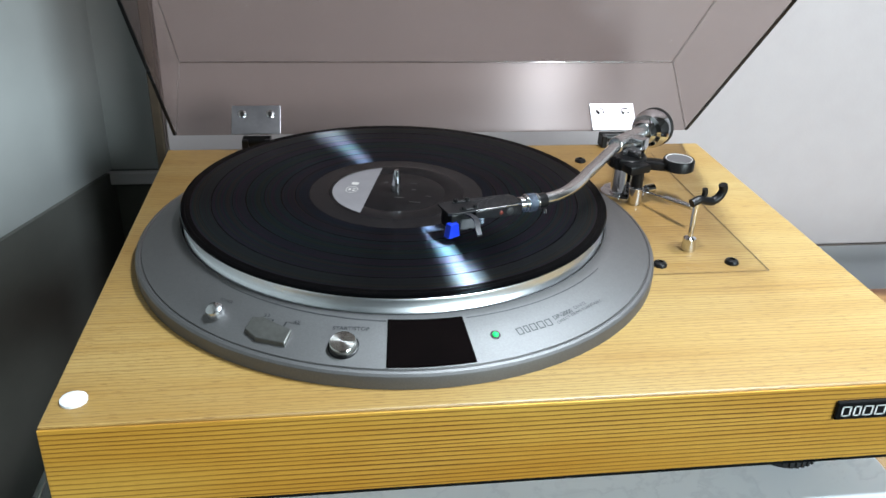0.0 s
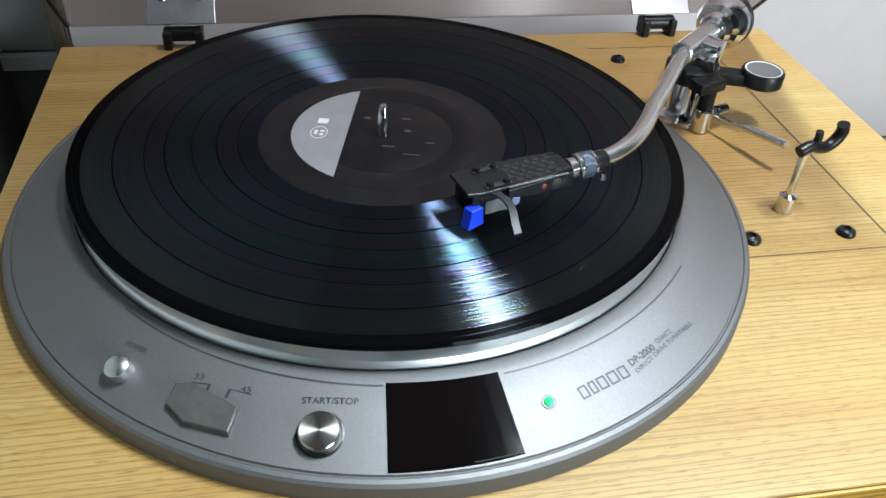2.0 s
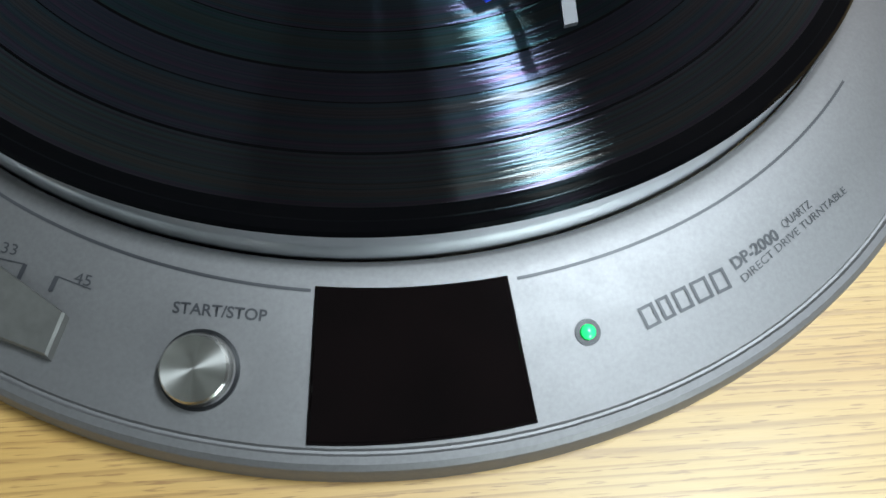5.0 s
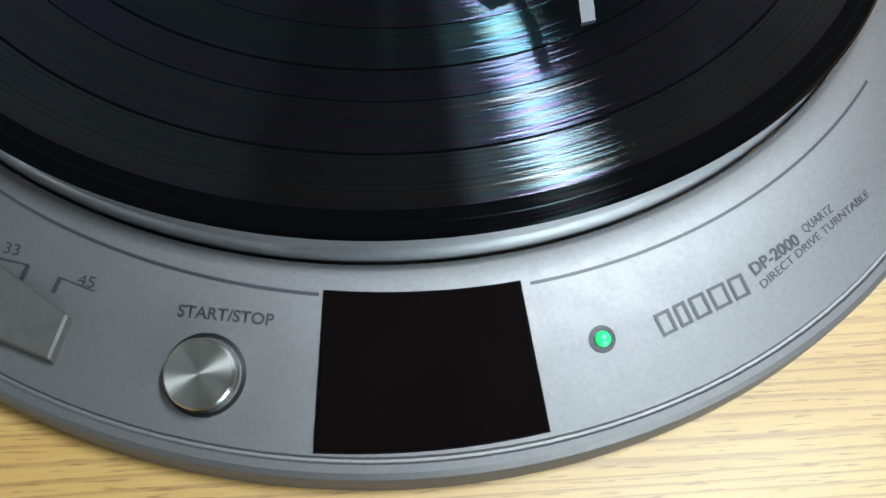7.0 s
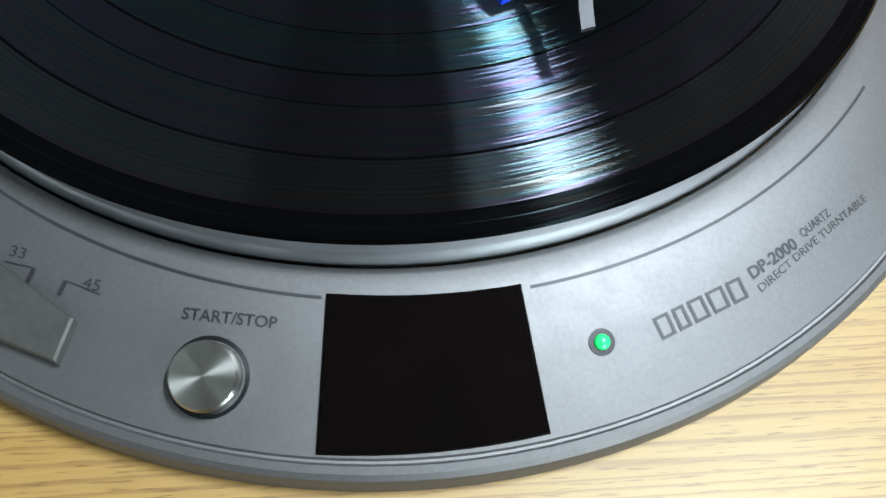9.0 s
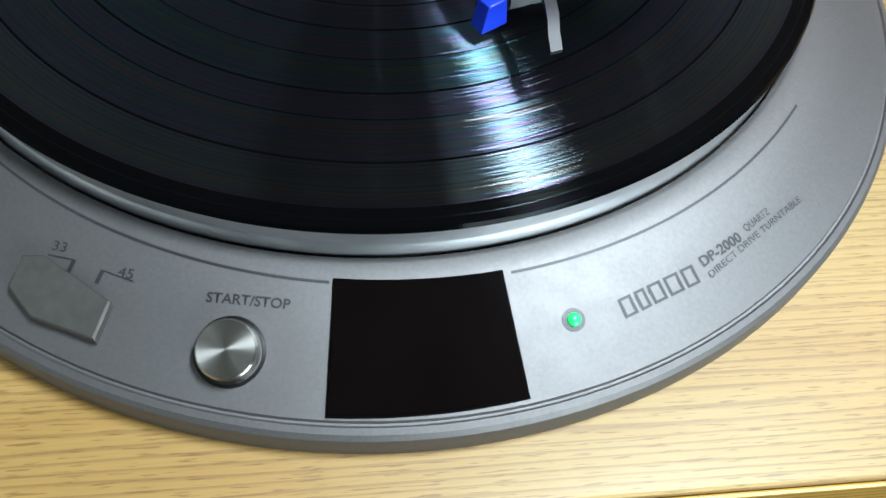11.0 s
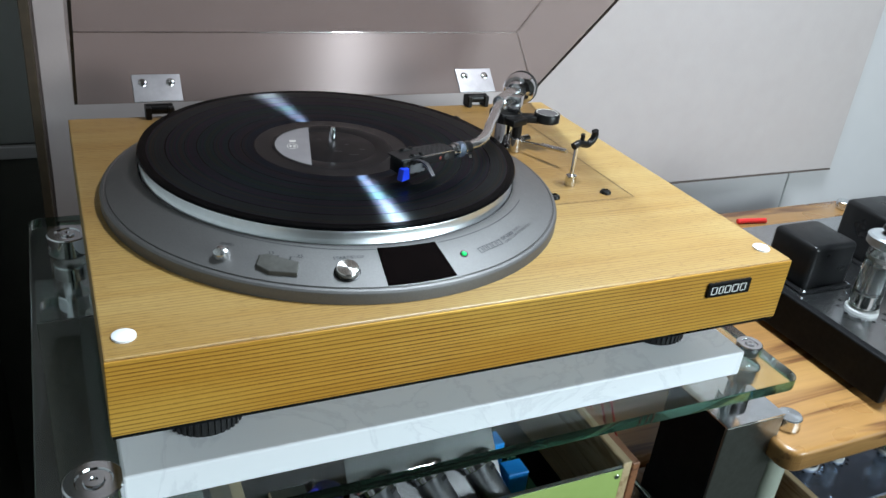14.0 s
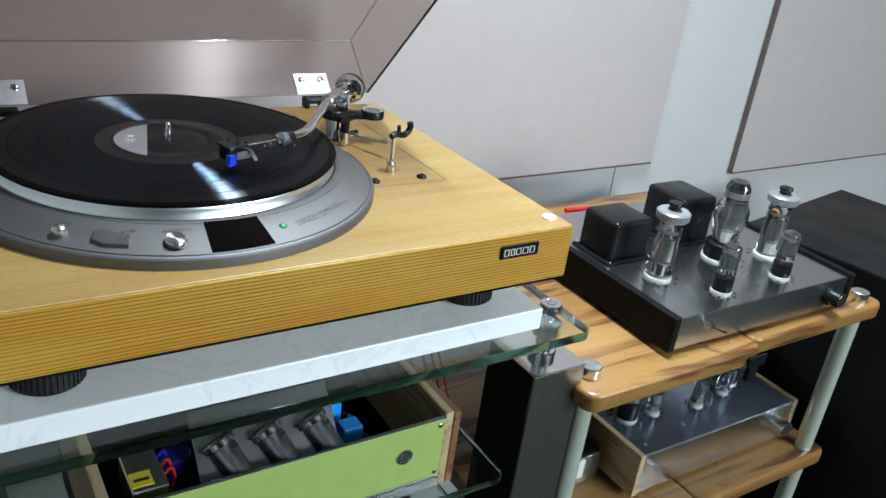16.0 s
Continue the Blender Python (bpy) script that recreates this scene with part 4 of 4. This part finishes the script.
lab = part("paper_label", lathe([(0.0485, 0.0340), (0.0478, 0.0342), (0.0360, 0.0342), (0.0355, 0.0339), (0.0345, 0.0339), (0.0340, 0.0342), (0.0037, 0.0342)], 96), LABEL_BLACK, rec, "black paper label", True)
LA = Matrix.Rotation(radians(166), 4, "Z")
a0 = math.acos(0.018 / 0.0460)
prismo = [(0.0460 * math.cos(-a0 + 2 * a0 * i / 24), 0.0460 * math.sin(-a0 + 2 * a0 * i / 24)) for i in range(25)]
part("label_field", prism(prismo, 0.03405, 0.03435, m=LA), LABEL_GREY, lab, "grey half-moon field")
b = bmesh.new()
for r0, r1 in ((0.0060, 0.0054),):
    prev = None
    for i in range(33):
        a = 2 * math.pi * i / 32
        cur = [b.verts.new((0.032 + r * 0.72 * math.cos(a), 0.004 + r * math.sin(a), 0.0345)) for r in (r0, r1)]
        if prev:
            b.faces.new((*prev, cur[1], cur[0]))
        prev = cur
for x, y, w, h in ((0.0335, 0.004, 0.0016, 0.0042), (0.0305, 0.0025, 0.0022, 0.0018), (0.0305, 0.0058, 0.0020, 0.0022), (0.0318, -0.0075, 0.0052, 0.0048)):
    b.faces.new([b.verts.new((x + u * w / 2, y + q * h / 2, 0.0345)) for u, q in ((-1, -1), (1, -1), (1, 1), (-1, 1))])
bmesh.ops.transform(b, matrix=LA, verts=b.verts)
part("label_emblem", b, WHITE_INK, lab, "white oval emblem")
b = bmesh.new()
for x, y, w, h in ((-0.004, 0.012, 0.006, 0.0012), (-0.012, -0.004, 0.003, 0.002), (-0.010, -0.016, 0.005, 0.0012), (-0.024, 0.006, 0.004, 0.0012), (0.010, -0.014, 0.003, 0.002), (-0.016, 0.018, 0.008, 0.0010)):
    b.faces.new([b.verts.new((x + u * w / 2, y + q * h / 2, 0.0345)) for u, q in ((-1, -1), (1, -1), (1, 1), (-1, 1))])
bmesh.ops.transform(b, matrix=LA, verts=b.verts)
part("label_print", b, speckled("faint_print", (0.045, 0.045, 0.047), (0.06, 0.06, 0.062), 0.5), lab, "faint grey print bars")

# ---------------------------------------------------------------- green-fronted amplifier on the lower glass shelf
ga = thing("open_amplifier", "home-made amplifier with pale green front and open top", "amplifier")
GX0, GX1, GY0, GY1, GZ0, GZ1 = -0.099, 0.213, -0.190, 0.090, -0.289, -0.203
chassis = part("chassis_tray", box(GX0, GX1, GY0 + 0.003, GY1, GZ0 + 0.001, GZ0 + 0.004), BLACK_PAINT, ga, "black chassis tray")
gf = part("front_panel", box(GX0, GX1, GY0, GY0 + 0.0028, GZ0 + 0.016, GZ1, 0.0006, 1), LIME, ga, "pale green painted front panel")
part("front_strip", box(GX0, GX1, GY0 - 0.0004, GY0 + 0.0026, GZ0 + 0.001, GZ0 + 0.0157, 0.0005, 1), ALLOY, ga, "bare aluminium lower strip")
part("top_edge", box(GX0, GX1, GY0, GY0 + 0.0028, GZ1 + 0.0001, GZ1 + 0.0016), ALLOY, ga, "bare aluminium edge")
for x in (GX0 + 0.006, GX1 - 0.006):
    for z in (GZ1 - 0.007, GZ0 + 0.022):
        part("screw", lathe([(0.0026, 0), (0.0026, 0.001), (0.0014, 0.0018), (0, 0.0018)], 14, m=Matrix.Translation((x, GY0, z)) @ Matrix.Rotation(radians(90), 4, "X")), CHROME, gf, "chrome screw head", True)
mb = Matrix.Translation((0.169, GY0, -0.236)) @ Matrix.Rotation(radians(90), 4, "X")
part("push_button", lathe([(0.0085, -0.0002), (0.0085, 0.0016), (0.0070, 0.0020), (0.0062, 0.0008), (0.0052, 0.0008), (0.0046, 0.0018), (0, 0.0018)], 32, m=mb), CHROME, gf, "round chrome push button", True)
for x0, x1, mat, lab_ in ((GX0 - 0.010, GX0 - 0.0002, OAK_STRIP, "pale wooden side"), (GX1 + 0.0002, GX1 + 0.010, OAK_STRIP, "pale wooden side")):
    part("side_panel", box(x0, x1, GY0 + 0.0012, GY1, GZ0 + 0.001, GZ1 + 0.004, 0.0008, 1), mat, ga, lab_)
part("outer_side", box(GX1 + 0.0102, GX1 + 0.0185, GY0 + 0.0005, GY1, GZ0 + 0.001, GZ1 + 0.002, 0.0008, 1), REDWOOD, ga, "reddish-brown wooden side")
part("back_plate", box(GX0, GX1, GY1 - 0.003, GY1 - 0.0005, GZ0 + 0.004, GZ1), BLACK_PAINT, ga, "black rear plate")
CAN = brushed("capacitor_can", (0.34, 0.35, 0.37), 0.28, 0.5).m
INNER = speckled("dark_polished_steel", (0.12, 0.12, 0.125), (0.15, 0.15, 0.155), 0.25, 1.0, 60, 0, 0.05)
part("inner_plate", box(-0.024, 0.108, -0.001, 0.001, -0.056, 0.026, 0.0005, 1, m=Matrix.Translation((0, -0.146, -0.190)) @ Matrix.Rotation(radians(-42), 4, "X")), INNER, ga, "dark polished inner bulkhead")
for x in (-0.004, 0.040, 0.084):
    a = Vector((x, -0.149, -0.191))
    e = a + Vector((0.38, -0.62, -0.68)) * 0.04
    turn = along(a, e)
    c_ = part("capacitor", lathe([(0, 0), (0.0122, 0), (0.0126, 0.001), (0.0126, 0.041), (0.0116, 0.042), (0, 0.042)], 32, m=turn), CAN, ga, "silver capacitor can", True)
    part("clamp_ring", lathe([(0.0128, 0.0010), (0.0168, 0.0010), (0.0172, 0.0018), (0.0168, 0.0026), (0.0148, 0.0028), (0.0148, 0.0075), (0.0142, 0.0082), (0.0128, 0.0082)], 32, m=turn), CHROME, c_, "bright clamp ring", True)
    part("clamp_lug", box(-0.0030, 0.0030, 0.0142, 0.0190, 0.0030, 0.0075, 0.0006, 1, m=turn @ Matrix.Rotation(radians(200), 4, "Z")), CHROME, c_, "clamp screw lug")
    part("print_bar", box(-0.0045, 0.0045, 0.0124, 0.0128, 0.0125, 0.0155, m=turn @ Matrix.Rotation(radians(-20), 4, "Z")), INK, c_, "black printed bar")
PCB = speckled("green_circuit_board", (0.01, 0.10, 0.05), (0.02, 0.14, 0.07), 0.4)
board = part("circuit_board", box(0.108, 0.150, -0.160, -0.110, -0.236, -0.2345), PCB, ga, "small green circuit board")
for x0, y0, z1 in ((0.110, -0.118, -0.205), (0.118, -0.150, -0.212)):
    part("relay", box(x0, x0 + 0.020, y0 - 0.009, y0 + 0.009, -0.2343, z1, 0.0008, 1), SKY_BLUE, ga, "light blue relay")
for i in range(7):
    part("terminal", box(0.136 + 0.0018 * (i % 3), 0.141 + 0.0018 * (i % 3), -0.156 + 0.006 * i, -0.152 + 0.006 * i, -0.2343, -0.224 - 0.001 * (i % 2), 0.0005, 1), PCB if i % 2 else BLACK, ga, "small circuit part")
tf = part("transformer", box(-0.080, -0.050, -0.172, -0.120, GZ0 + 0.005, -0.206, 0.0012, 1), ALLOY, ga, "boxed silver transformer")
part("yellow_tag", box(-0.0785, -0.0610, -0.166, -0.148, -0.2059, -0.2054), speckled("yellow_tag", (0.65, 0.50, 0.03), (0.70, 0.55, 0.05), 0.5), tf, "yellow sticker with unreadable print")
part("tag_bar", box(-0.0760, -0.0635, -0.160, -0.157, -0.2053, -0.2050), INK, tf)
part("blue_can", rod((-0.033, -0.128, GZ0 + 0.005), (-0.033, -0.128, -0.212), 0.013, 24, 0.001), speckled("dark_blue_sleeve", (0.01, 0.02, 0.22), (0.015, 0.03, 0.28), 0.3), ga, "dark blue capacitor", True)
for i, col in enumerate(((0.5, 0.01, 0.01), (0.45, 0.02, 0.02), (0.02, 0.02, 0.4), (0.02, 0.02, 0.02))):
    wm = speckled("wire_sleeve", col, [min(1, c * 1.3) for c in col], 0.4)
    y = -0.150 + 0.012 * i
    part("wire", tube([(-0.0495, y, -0.214), (-0.044, y - 0.004, -0.205), (-0.040, y, -0.220), (-0.042, y + 0.005, -0.245), (-0.036, y, -0.270)], 0.0014, 8, 6), wm, ga, "thin insulated wire", True)

low = thing("lower_component", "black hi-fi component with bare metal front", "amplifier")
part("case", box(-0.10, 0.20, -0.185, 0.09, -0.390, -0.318, 0.001, 1), BLACK_PAINT, low, "black metal case")
part("front_plate", box(-0.10, 0.215, -0.1895, -0.1855, -0.390, -0.314, 0.0006, 1), ALLOY, low, "bare aluminium front")
for x in (-0.092, 0.205):
    part("screw", lathe([(0.003, 0), (0.003, 0.001), (0, 0.0018)], 14, m=Matrix.Translation((x, -0.1895, -0.322)) @ Matrix.Rotation(radians(90), 4, "X")), CHROME, low, "", True)
bm = prism(rounded(-0.19, 0.292, -0.205, 0.225, 0.012), -0.402, -0.3925, 0.001)
gs = part("glass_shelf", bm, SHEET, rack, "clear greenish glass shelf", True)
gs.data.materials.append(SHEET_EDGE)
glass_edges(gs)

# ---------------------------------------------------------------- acacia rack
wr = thing("wooden_rack", "acacia wood rack with round aluminium pillars", "rack")
# pale green in the metal stands in for the greenery it would mirror
PILLAR = speckled("satin_pillar_green_reflection", (0.66, 0.71, 0.60), (0.72, 0.76, 0.66), 0.22, 0.55, 60, 0, 0.03)
for z1 in (-0.190, -0.447):
    zb = z1 - 0.024
    part("board", prism(rounded(0.362, 0.640, -0.236, 0.02, 0.016), zb, z1, 0.005, seg=3), ACACIA, wr, "oiled acacia board", True)
    part("board", prism(rounded(0.6405, 0.922, -0.222, 0.02, 0.016), zb, z1, 0.005, seg=3), ACACIA, wr, "oiled acacia board", True)
    part("board", prism(rounded(0.362, 0.922, 0.0205, 0.215, 0.010), zb, z1, 0.004, seg=2), ACACIA, wr, "oiled acacia board", True)
for x in (0.388, 0.890):
    for y in (-0.200, 0.185):
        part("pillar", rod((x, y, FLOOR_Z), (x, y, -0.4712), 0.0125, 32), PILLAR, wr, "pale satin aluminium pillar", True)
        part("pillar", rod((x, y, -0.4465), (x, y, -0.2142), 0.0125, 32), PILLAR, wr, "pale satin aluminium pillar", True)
        part("pillar_cap", rod((x, y, -0.1898), (x, y, -0.1770), 0.0120, 32, 0.001), ALLOY, wr, "turned aluminium cap", True)


CERAMIC = speckled("glazed_ceramic", (0.42, 0.42, 0.41), (0.50, 0.50, 0.49), 0.3)
NICKEL = speckled("dull_nickel_plate", (0.36, 0.36, 0.365), (0.44, 0.44, 0.445), 0.38, 0.9, 150, 0, 0.05)


def valve(parent, x, y, z, r, h, base_h, capped=False, big=False):
    """A radio valve: socket ring, base, glass bulb and the plates inside it."""
    part("socket_ring", lathe([(r * 1.05, z), (r * 1.05, z + 0.003), (r * 0.9, z + 0.004), (0, z + 0.004)], 28, (x, y)), CERAMIC, parent, "white ceramic socket", True)
    if base_h:
        part("valve_base", lathe([(r * 0.98, z + 0.004), (r * 0.98, z + base_h), (r * 0.85, z + base_h + 0.002), (0, z + base_h + 0.002)], 28, (x, y)), BLACK, parent, "black valve base", True)
    zb = z + max(base_h, 0.004) + 0.002
    if big:
        prof = [(r * 0.62, zb), (r * 0.75, zb + 0.1 * h), (r, zb + 0.38 * h), (r * 0.98, zb + 0.50 * h), (r * 0.74, zb + 0.66 * h), (r * 0.70, zb + 0.86 * h), (r * 0.50, zb + 0.95 * h), (0, zb + 0.97 * h)]
    else:
        prof = [(r * 0.86, zb), (r * 0.92, zb + 0.05 * h), (r * 0.92, zb + 0.80 * h), (r * 0.80, zb + 0.90 * h), (r * 0.4, zb + 0.97 * h), (0, zb + h)]
    inner = [(max(q - 0.0011, 0), w + (0.001 if i == 0 else -0.0008)) for i, (q, w) in enumerate(prof)]
    part("bulb", lathe(prof + inner[::-1], 36, (x, y)), CLEAR, parent, "clear glass bulb", True)
    b = rod((x - r * 0.35, y, zb + 0.15 * h), (x - r * 0.35, y, zb + 0.72 * h), 0.0007, 8)
    for u in (0.35,):
        rod((x + r * u, y, zb + 0.1 * h), (x + r * u, y, zb + 0.78 * h), 0.0007, 8, bm=b)
    box(x - r * 0.30, x + r * 0.30, y - r * 0.16, y + r * 0.16, zb + 0.24 * h, zb + 0.62 * h, 0.001, 1, bm=b)
    lathe([(0, zb + 0.205 * h), (r * 0.6, zb + 0.205 * h), (r * 0.6, zb + 0.215 * h), (0, zb + 0.215 * h)], 20, (x, y), bm=b)
    lathe([(0, zb + 0.70 * h), (r * 0.6, zb + 0.70 * h), (r * 0.6, zb + 0.71 * h), (0, zb + 0.71 * h)], 20, (x, y), bm=b)
    part("electrodes", b, NICKEL, parent, "grey metal plates inside the bulb")
    if capped:
        zt = zb + h * 0.97
        cp = part("top_cap", lathe([(r * 1.08, zt - 0.004), (r * 1.22, zt - 0.002), (r * 1.24, zt + 0.006), (r * 1.1, zt + 0.008), (0, zt + 0.009)], 36, (x, y)), speckled("grey_cap_paint", (0.24, 0.25, 0.26), (0.29, 0.30, 0.31), 0.35, 0.4, 120), parent, "grey metal cap", True)
        part("cap_knob", lathe([(r * 0.45, zt + 0.0095), (r * 0.42, zt + 0.012), (r * 0.55, zt + 0.015), (r * 0.5, zt + 0.018), (0, zt + 0.0185)], 24, (x, y)), BLACK, cp, "black knob", True)
    for i in range(10):
        a = 2 * math.pi * i / 10
        q = r * 1.45
        part("vent_hole", lathe([(0.0021, z + 0.0002), (0, z + 0.0002)], 10, (x + q * math.cos(a), y + q * math.sin(a))), BLACK, parent)


# valve amplifier on the top board
va = thing("valve_amplifier", "valve amplifier with steel chassis and black sides", "amplifier")
Z0, Z1 = -0.1835, -0.1420
part("chassis", box(0.508, 0.832, -0.206, 0.085, Z0, Z1, 0.0010, 1), STEEL, va, "brushed steel chassis")
for x0, x1 in ((0.4965, 0.5078), (0.8322, 0.8435)):
    part("side_cheek", box(x0, x1, -0.209, 0.088, Z0, Z1 + 0.004, 0.0020, 2), BLACK_PAINT, va, "black side cheek")
for x in (0.53, 0.81):
    for y in (-0.17, 0.06):
        part("foot", rod((x, y, -0.1899), (x, y, Z0), 0.010, 20), RUBBER, va, "rubber foot", True)
ms = Matrix.Translation((0.563, -0.206, -0.161)) @ Matrix.Rotation(radians(90), 4, "X")
b = lathe([(0.0062, -0.0001), (0.0062, 0.002), (0.0040, 0.0022), (0.0040, 0.006), (0.0025, 0.0065), (0, 0.0065)], 6, m=ms)
rod((0.563, -0.2120, -0.161), (0.574, -0.2230, -0.164), 0.0012, 12, 0.0003, 0.0021, bm=b)
part("toggle_switch", b, CHROME, va, "chrome toggle switch", True)
mk = Matrix.Translation((0.797, -0.206, -0.1630)) @ Matrix.Rotation(radians(90), 4, "X")
part("volume_knob", lathe([(0.0135, 0.0001), (0.0135, 0.004), (0.0112, 0.005), (0.0105, 0.018), (0.0095, 0.0195), (0, 0.0195)], 36, m=mk), BLACK, va, "black volume knob", True)
part("knob_face", lathe([(0.0092, 0.0197), (0.0088, 0.0201), (0, 0.0201)], 30, m=mk), STEEL, va, "steel knob face", True)
for x0, x1, y0, y1, zt in ((0.524, 0.590, -0.068, -0.006, -0.087), (0.656, 0.722, -0.055, 0.015, -0.076)):
    tr = part("transformer_can", box(x0, x1, y0, y1, Z1 + 0.0001, zt, 0.006, 3), BLACK, va, "black transformer cover", True)
    part("flange", box(x0 - 0.005, x1 + 0.005, y0 - 0.005, y1 + 0.005, Z1 + 0.0001, Z1 + 0.003, 0.001, 1), BLACK, tr)
    for sx, sy in ((x0 - 0.001, y0 - 0.001), (x1 + 0.001, y0 - 0.001), (x0 - 0.001, y1)):
        part("bolt", lathe([(0.0032, Z1 + 0.003), (0.0032, Z1 + 0.0055), (0, Z1 + 0.006)], 8, (sx, sy)), CHROME, tr, "small steel bolt", True)
valve(va, 0.563, -0.115, Z1, 0.0165, 0.078, 0.0, capped=True)
valve(va, 0.770, -0.118, Z1, 0.0165, 0.078, 0.0, capped=True)
valve(va, 0.692, -0.102, Z1, 0.0225, 0.088, 0.024, big=True)
valve(va, 0.613, -0.173, Z1, 0.0125, 0.042, 0.022)
valve(va, 0.729, -0.171, Z1, 0.0125, 0.042, 0.022)

# preamplifier on the lower board
pa = thing("valve_preamplifier", "valve preamplifier with blue-grey top and wooden sides", "amplifier")
Z0, Z1 = -0.4400, -0.3760
BLUED = speckled("blue_grey_steel", (0.34, 0.41, 0.56), (0.40, 0.47, 0.62), 0.22, 0.9, 60, 0, 0.04)
part("chassis", box(0.557, 0.868, -0.174, 0.06, Z0, Z1 - 0.0016, 0.0008, 1), ALLOY, pa, "aluminium front and case")
part("top_plate", box(0.557, 0.868, -0.173, 0.06, Z1 - 0.0014, Z1, 0.0005, 1), BLUED, pa, "glossy blue-grey top plate")
for x0, x1 in ((0.5475, 0.5568), (0.8682, 0.8775)):
    part("side_panel", box(x0, x1, -0.177, 0.062, Z0, Z1 + 0.003, 0.0008, 1), OAK_STRIP, pa, "pale wooden side")
for x in (0.58, 0.84):
    part("foot", rod((x, -0.14, -0.4469), (x, -0.14, Z0), 0.010, 20), RUBBER, pa, "rubber foot", True)
    part("foot", rod((x, 0.03, -0.4469), (x, 0.03, Z0), 0.010, 20), RUBBER, pa, "rubber foot", True)
mk = Matrix.Translation((0.838, -0.174, -0.405)) @ Matrix.Rotation(radians(90), 4, "X")
part("volume_knob", lathe([(0.0125, 0.0001), (0.0125, 0.020), (0.0117, 0.0212), (0, 0.0212)], 36, m=mk), ALLOY, pa, "turned aluminium knob", True)
ms = Matrix.Translation((0.590, -0.174, -0.408)) @ Matrix.Rotation(radians(90), 4, "X")
b = lathe([(0.0055, -0.0001), (0.0055, 0.002), (0.0035, 0.0022), (0.0035, 0.005), (0, 0.0055)], 6, m=ms)
rod((0.590, -0.179, -0.408), (0.597, -0.192, -0.413), 0.0011, 12, 0.0003, 0.0019, bm=b)
part("toggle_switch", b, CHROME, pa, "chrome toggle switch", True)
for x, y in ((0.575, -0.155), (0.85, -0.155), (0.575, 0.03), (0.72, -0.155), (0.66, -0.10), (0.85, -0.06)):
    part("screw", lathe([(0.0022, Z1), (0.0020, Z1 + 0.0012), (0, Z1 + 0.0016)], 12, (x, y)), CHROME, pa, "", True)
valve(pa, 0.593, -0.100, Z1, 0.0150, 0.050, 0.026)
valve(pa, 0.638, -0.106, Z1, 0.0100, 0.042, 0.0)
valve(pa, 0.715, -0.118, Z1, 0.0100, 0.055, 0.0)
valve(pa, 0.780, -0.110, Z1, 0.0100, 0.045, 0.0)
valve(pa, 0.812, -0.095, Z1, 0.0130, 0.048, 0.026)

mt = thing("meter_box", "small box with a dial meter and switches", "meter")
part("case", box(0.415, 0.535, -0.120, -0.02, -0.4465, -0.398, 0.001, 1), BLACK_PAINT, mt, "dark metal case")
part("meter_face", box(0.417, 0.533, -0.1225, -0.1203, -0.444, -0.400, 0.0006, 1), STEEL, mt, "grey panel with dial marks")
part("lens", box(0.430, 0.505, -0.1245, -0.1228, -0.432, -0.402, 0.0006, 1), WHITE_INK, mt, "pale dial face")
b = bmesh.new()
for i in range(9):
    a = radians(150 - 15 * i)
    box(-0.0006, 0.0006, -0.1251, -0.1247, 0.016, 0.020, bm=b, m=Matrix.Translation((0.467, 0, -0.430)) @ Matrix.Rotation(radians(90) - a, 4, "Y"))
part("dial_marks", b, INK, mt)

# loudspeaker, turned a little inwards
SPK = speckled("black_speaker_lacquer", (0.004, 0.004, 0.0045), (0.007, 0.007, 0.0075), 0.36, 0, 60, 0.03, 0.08, Specular_IOR_Level=0.14)
SPM = Matrix.Translation((1.318, 0.113, 0)) @ Matrix.Rotation(radians(9.6), 4, "Z")
sp = part("loudspeaker", box(-0.36, 0, -0.447, 0, FLOOR_Z, -0.190, 0.003, 2, m=SPM), SPK)
part("front_baffle", box(-0.359, -0.001, -0.462, -0.4485, FLOOR_Z + 0.002, -0.1915, 0.003, 2, m=SPM), SPK, sp, "black front baffle")
tagged(sp, "tall black lacquered loudspeaker cabinet", "loudspeaker")

# odds and ends on the wooden rack
pen = part("red_marker", rod((0.668, 0.178, -0.1862), (0.716, 0.171, -0.1862), 0.0038, 16, 0.001), speckled("red_plastic", (0.55, 0.02, 0.02), (0.62, 0.03, 0.03), 0.35), None, "", True)
tagged(pen, "red plastic tube lying on the wooden board", "marker")
cb = part("power_cable", tube([(0.66, 0.115, -0.1865), (0.69, 0.120, -0.178), (0.72, 0.095, -0.168), (0.735, 0.070, -0.165), (0.738, 0.0895, -0.162)], 0.0033, 10, 8), RUBBER, None, "", True)
tagged(cb, "black cable lying behind the amplifier", "cable")

clip_ = part("cable_clip", box(0.612, 0.644, -0.2405, -0.2368, -0.2135, -0.1985, 0.0008, 1), BLACK)
box_ = box(0.617, 0.634, -0.2400, -0.2330, -0.2330, -0.2142, 0.001, 1)
part("hook", box_, BLACK, clip_, "black plastic hook")
tagged(clip_, "small black plastic clip on the edge of the wooden board", "clip")
for i, (y, dz) in enumerate(((-0.10, 0.0), (-0.08, 0.006), (-0.055, 0.002))):
    w = part("speaker_wire", tube([(0.245, y, -0.150 - dz), (0.262, y + 0.01, -0.190), (0.270, y - 0.005, -0.235), (0.285, y, -0.275), (0.288, y + 0.02, -0.2885)], 0.0012, 8, 6), speckled("red_wire", (0.35, 0.02, 0.015), (0.45, 0.03, 0.02), 0.4), None, "", True)
    tagged(w, "thin red wire hanging behind the steel leg", "wire", "red wires")
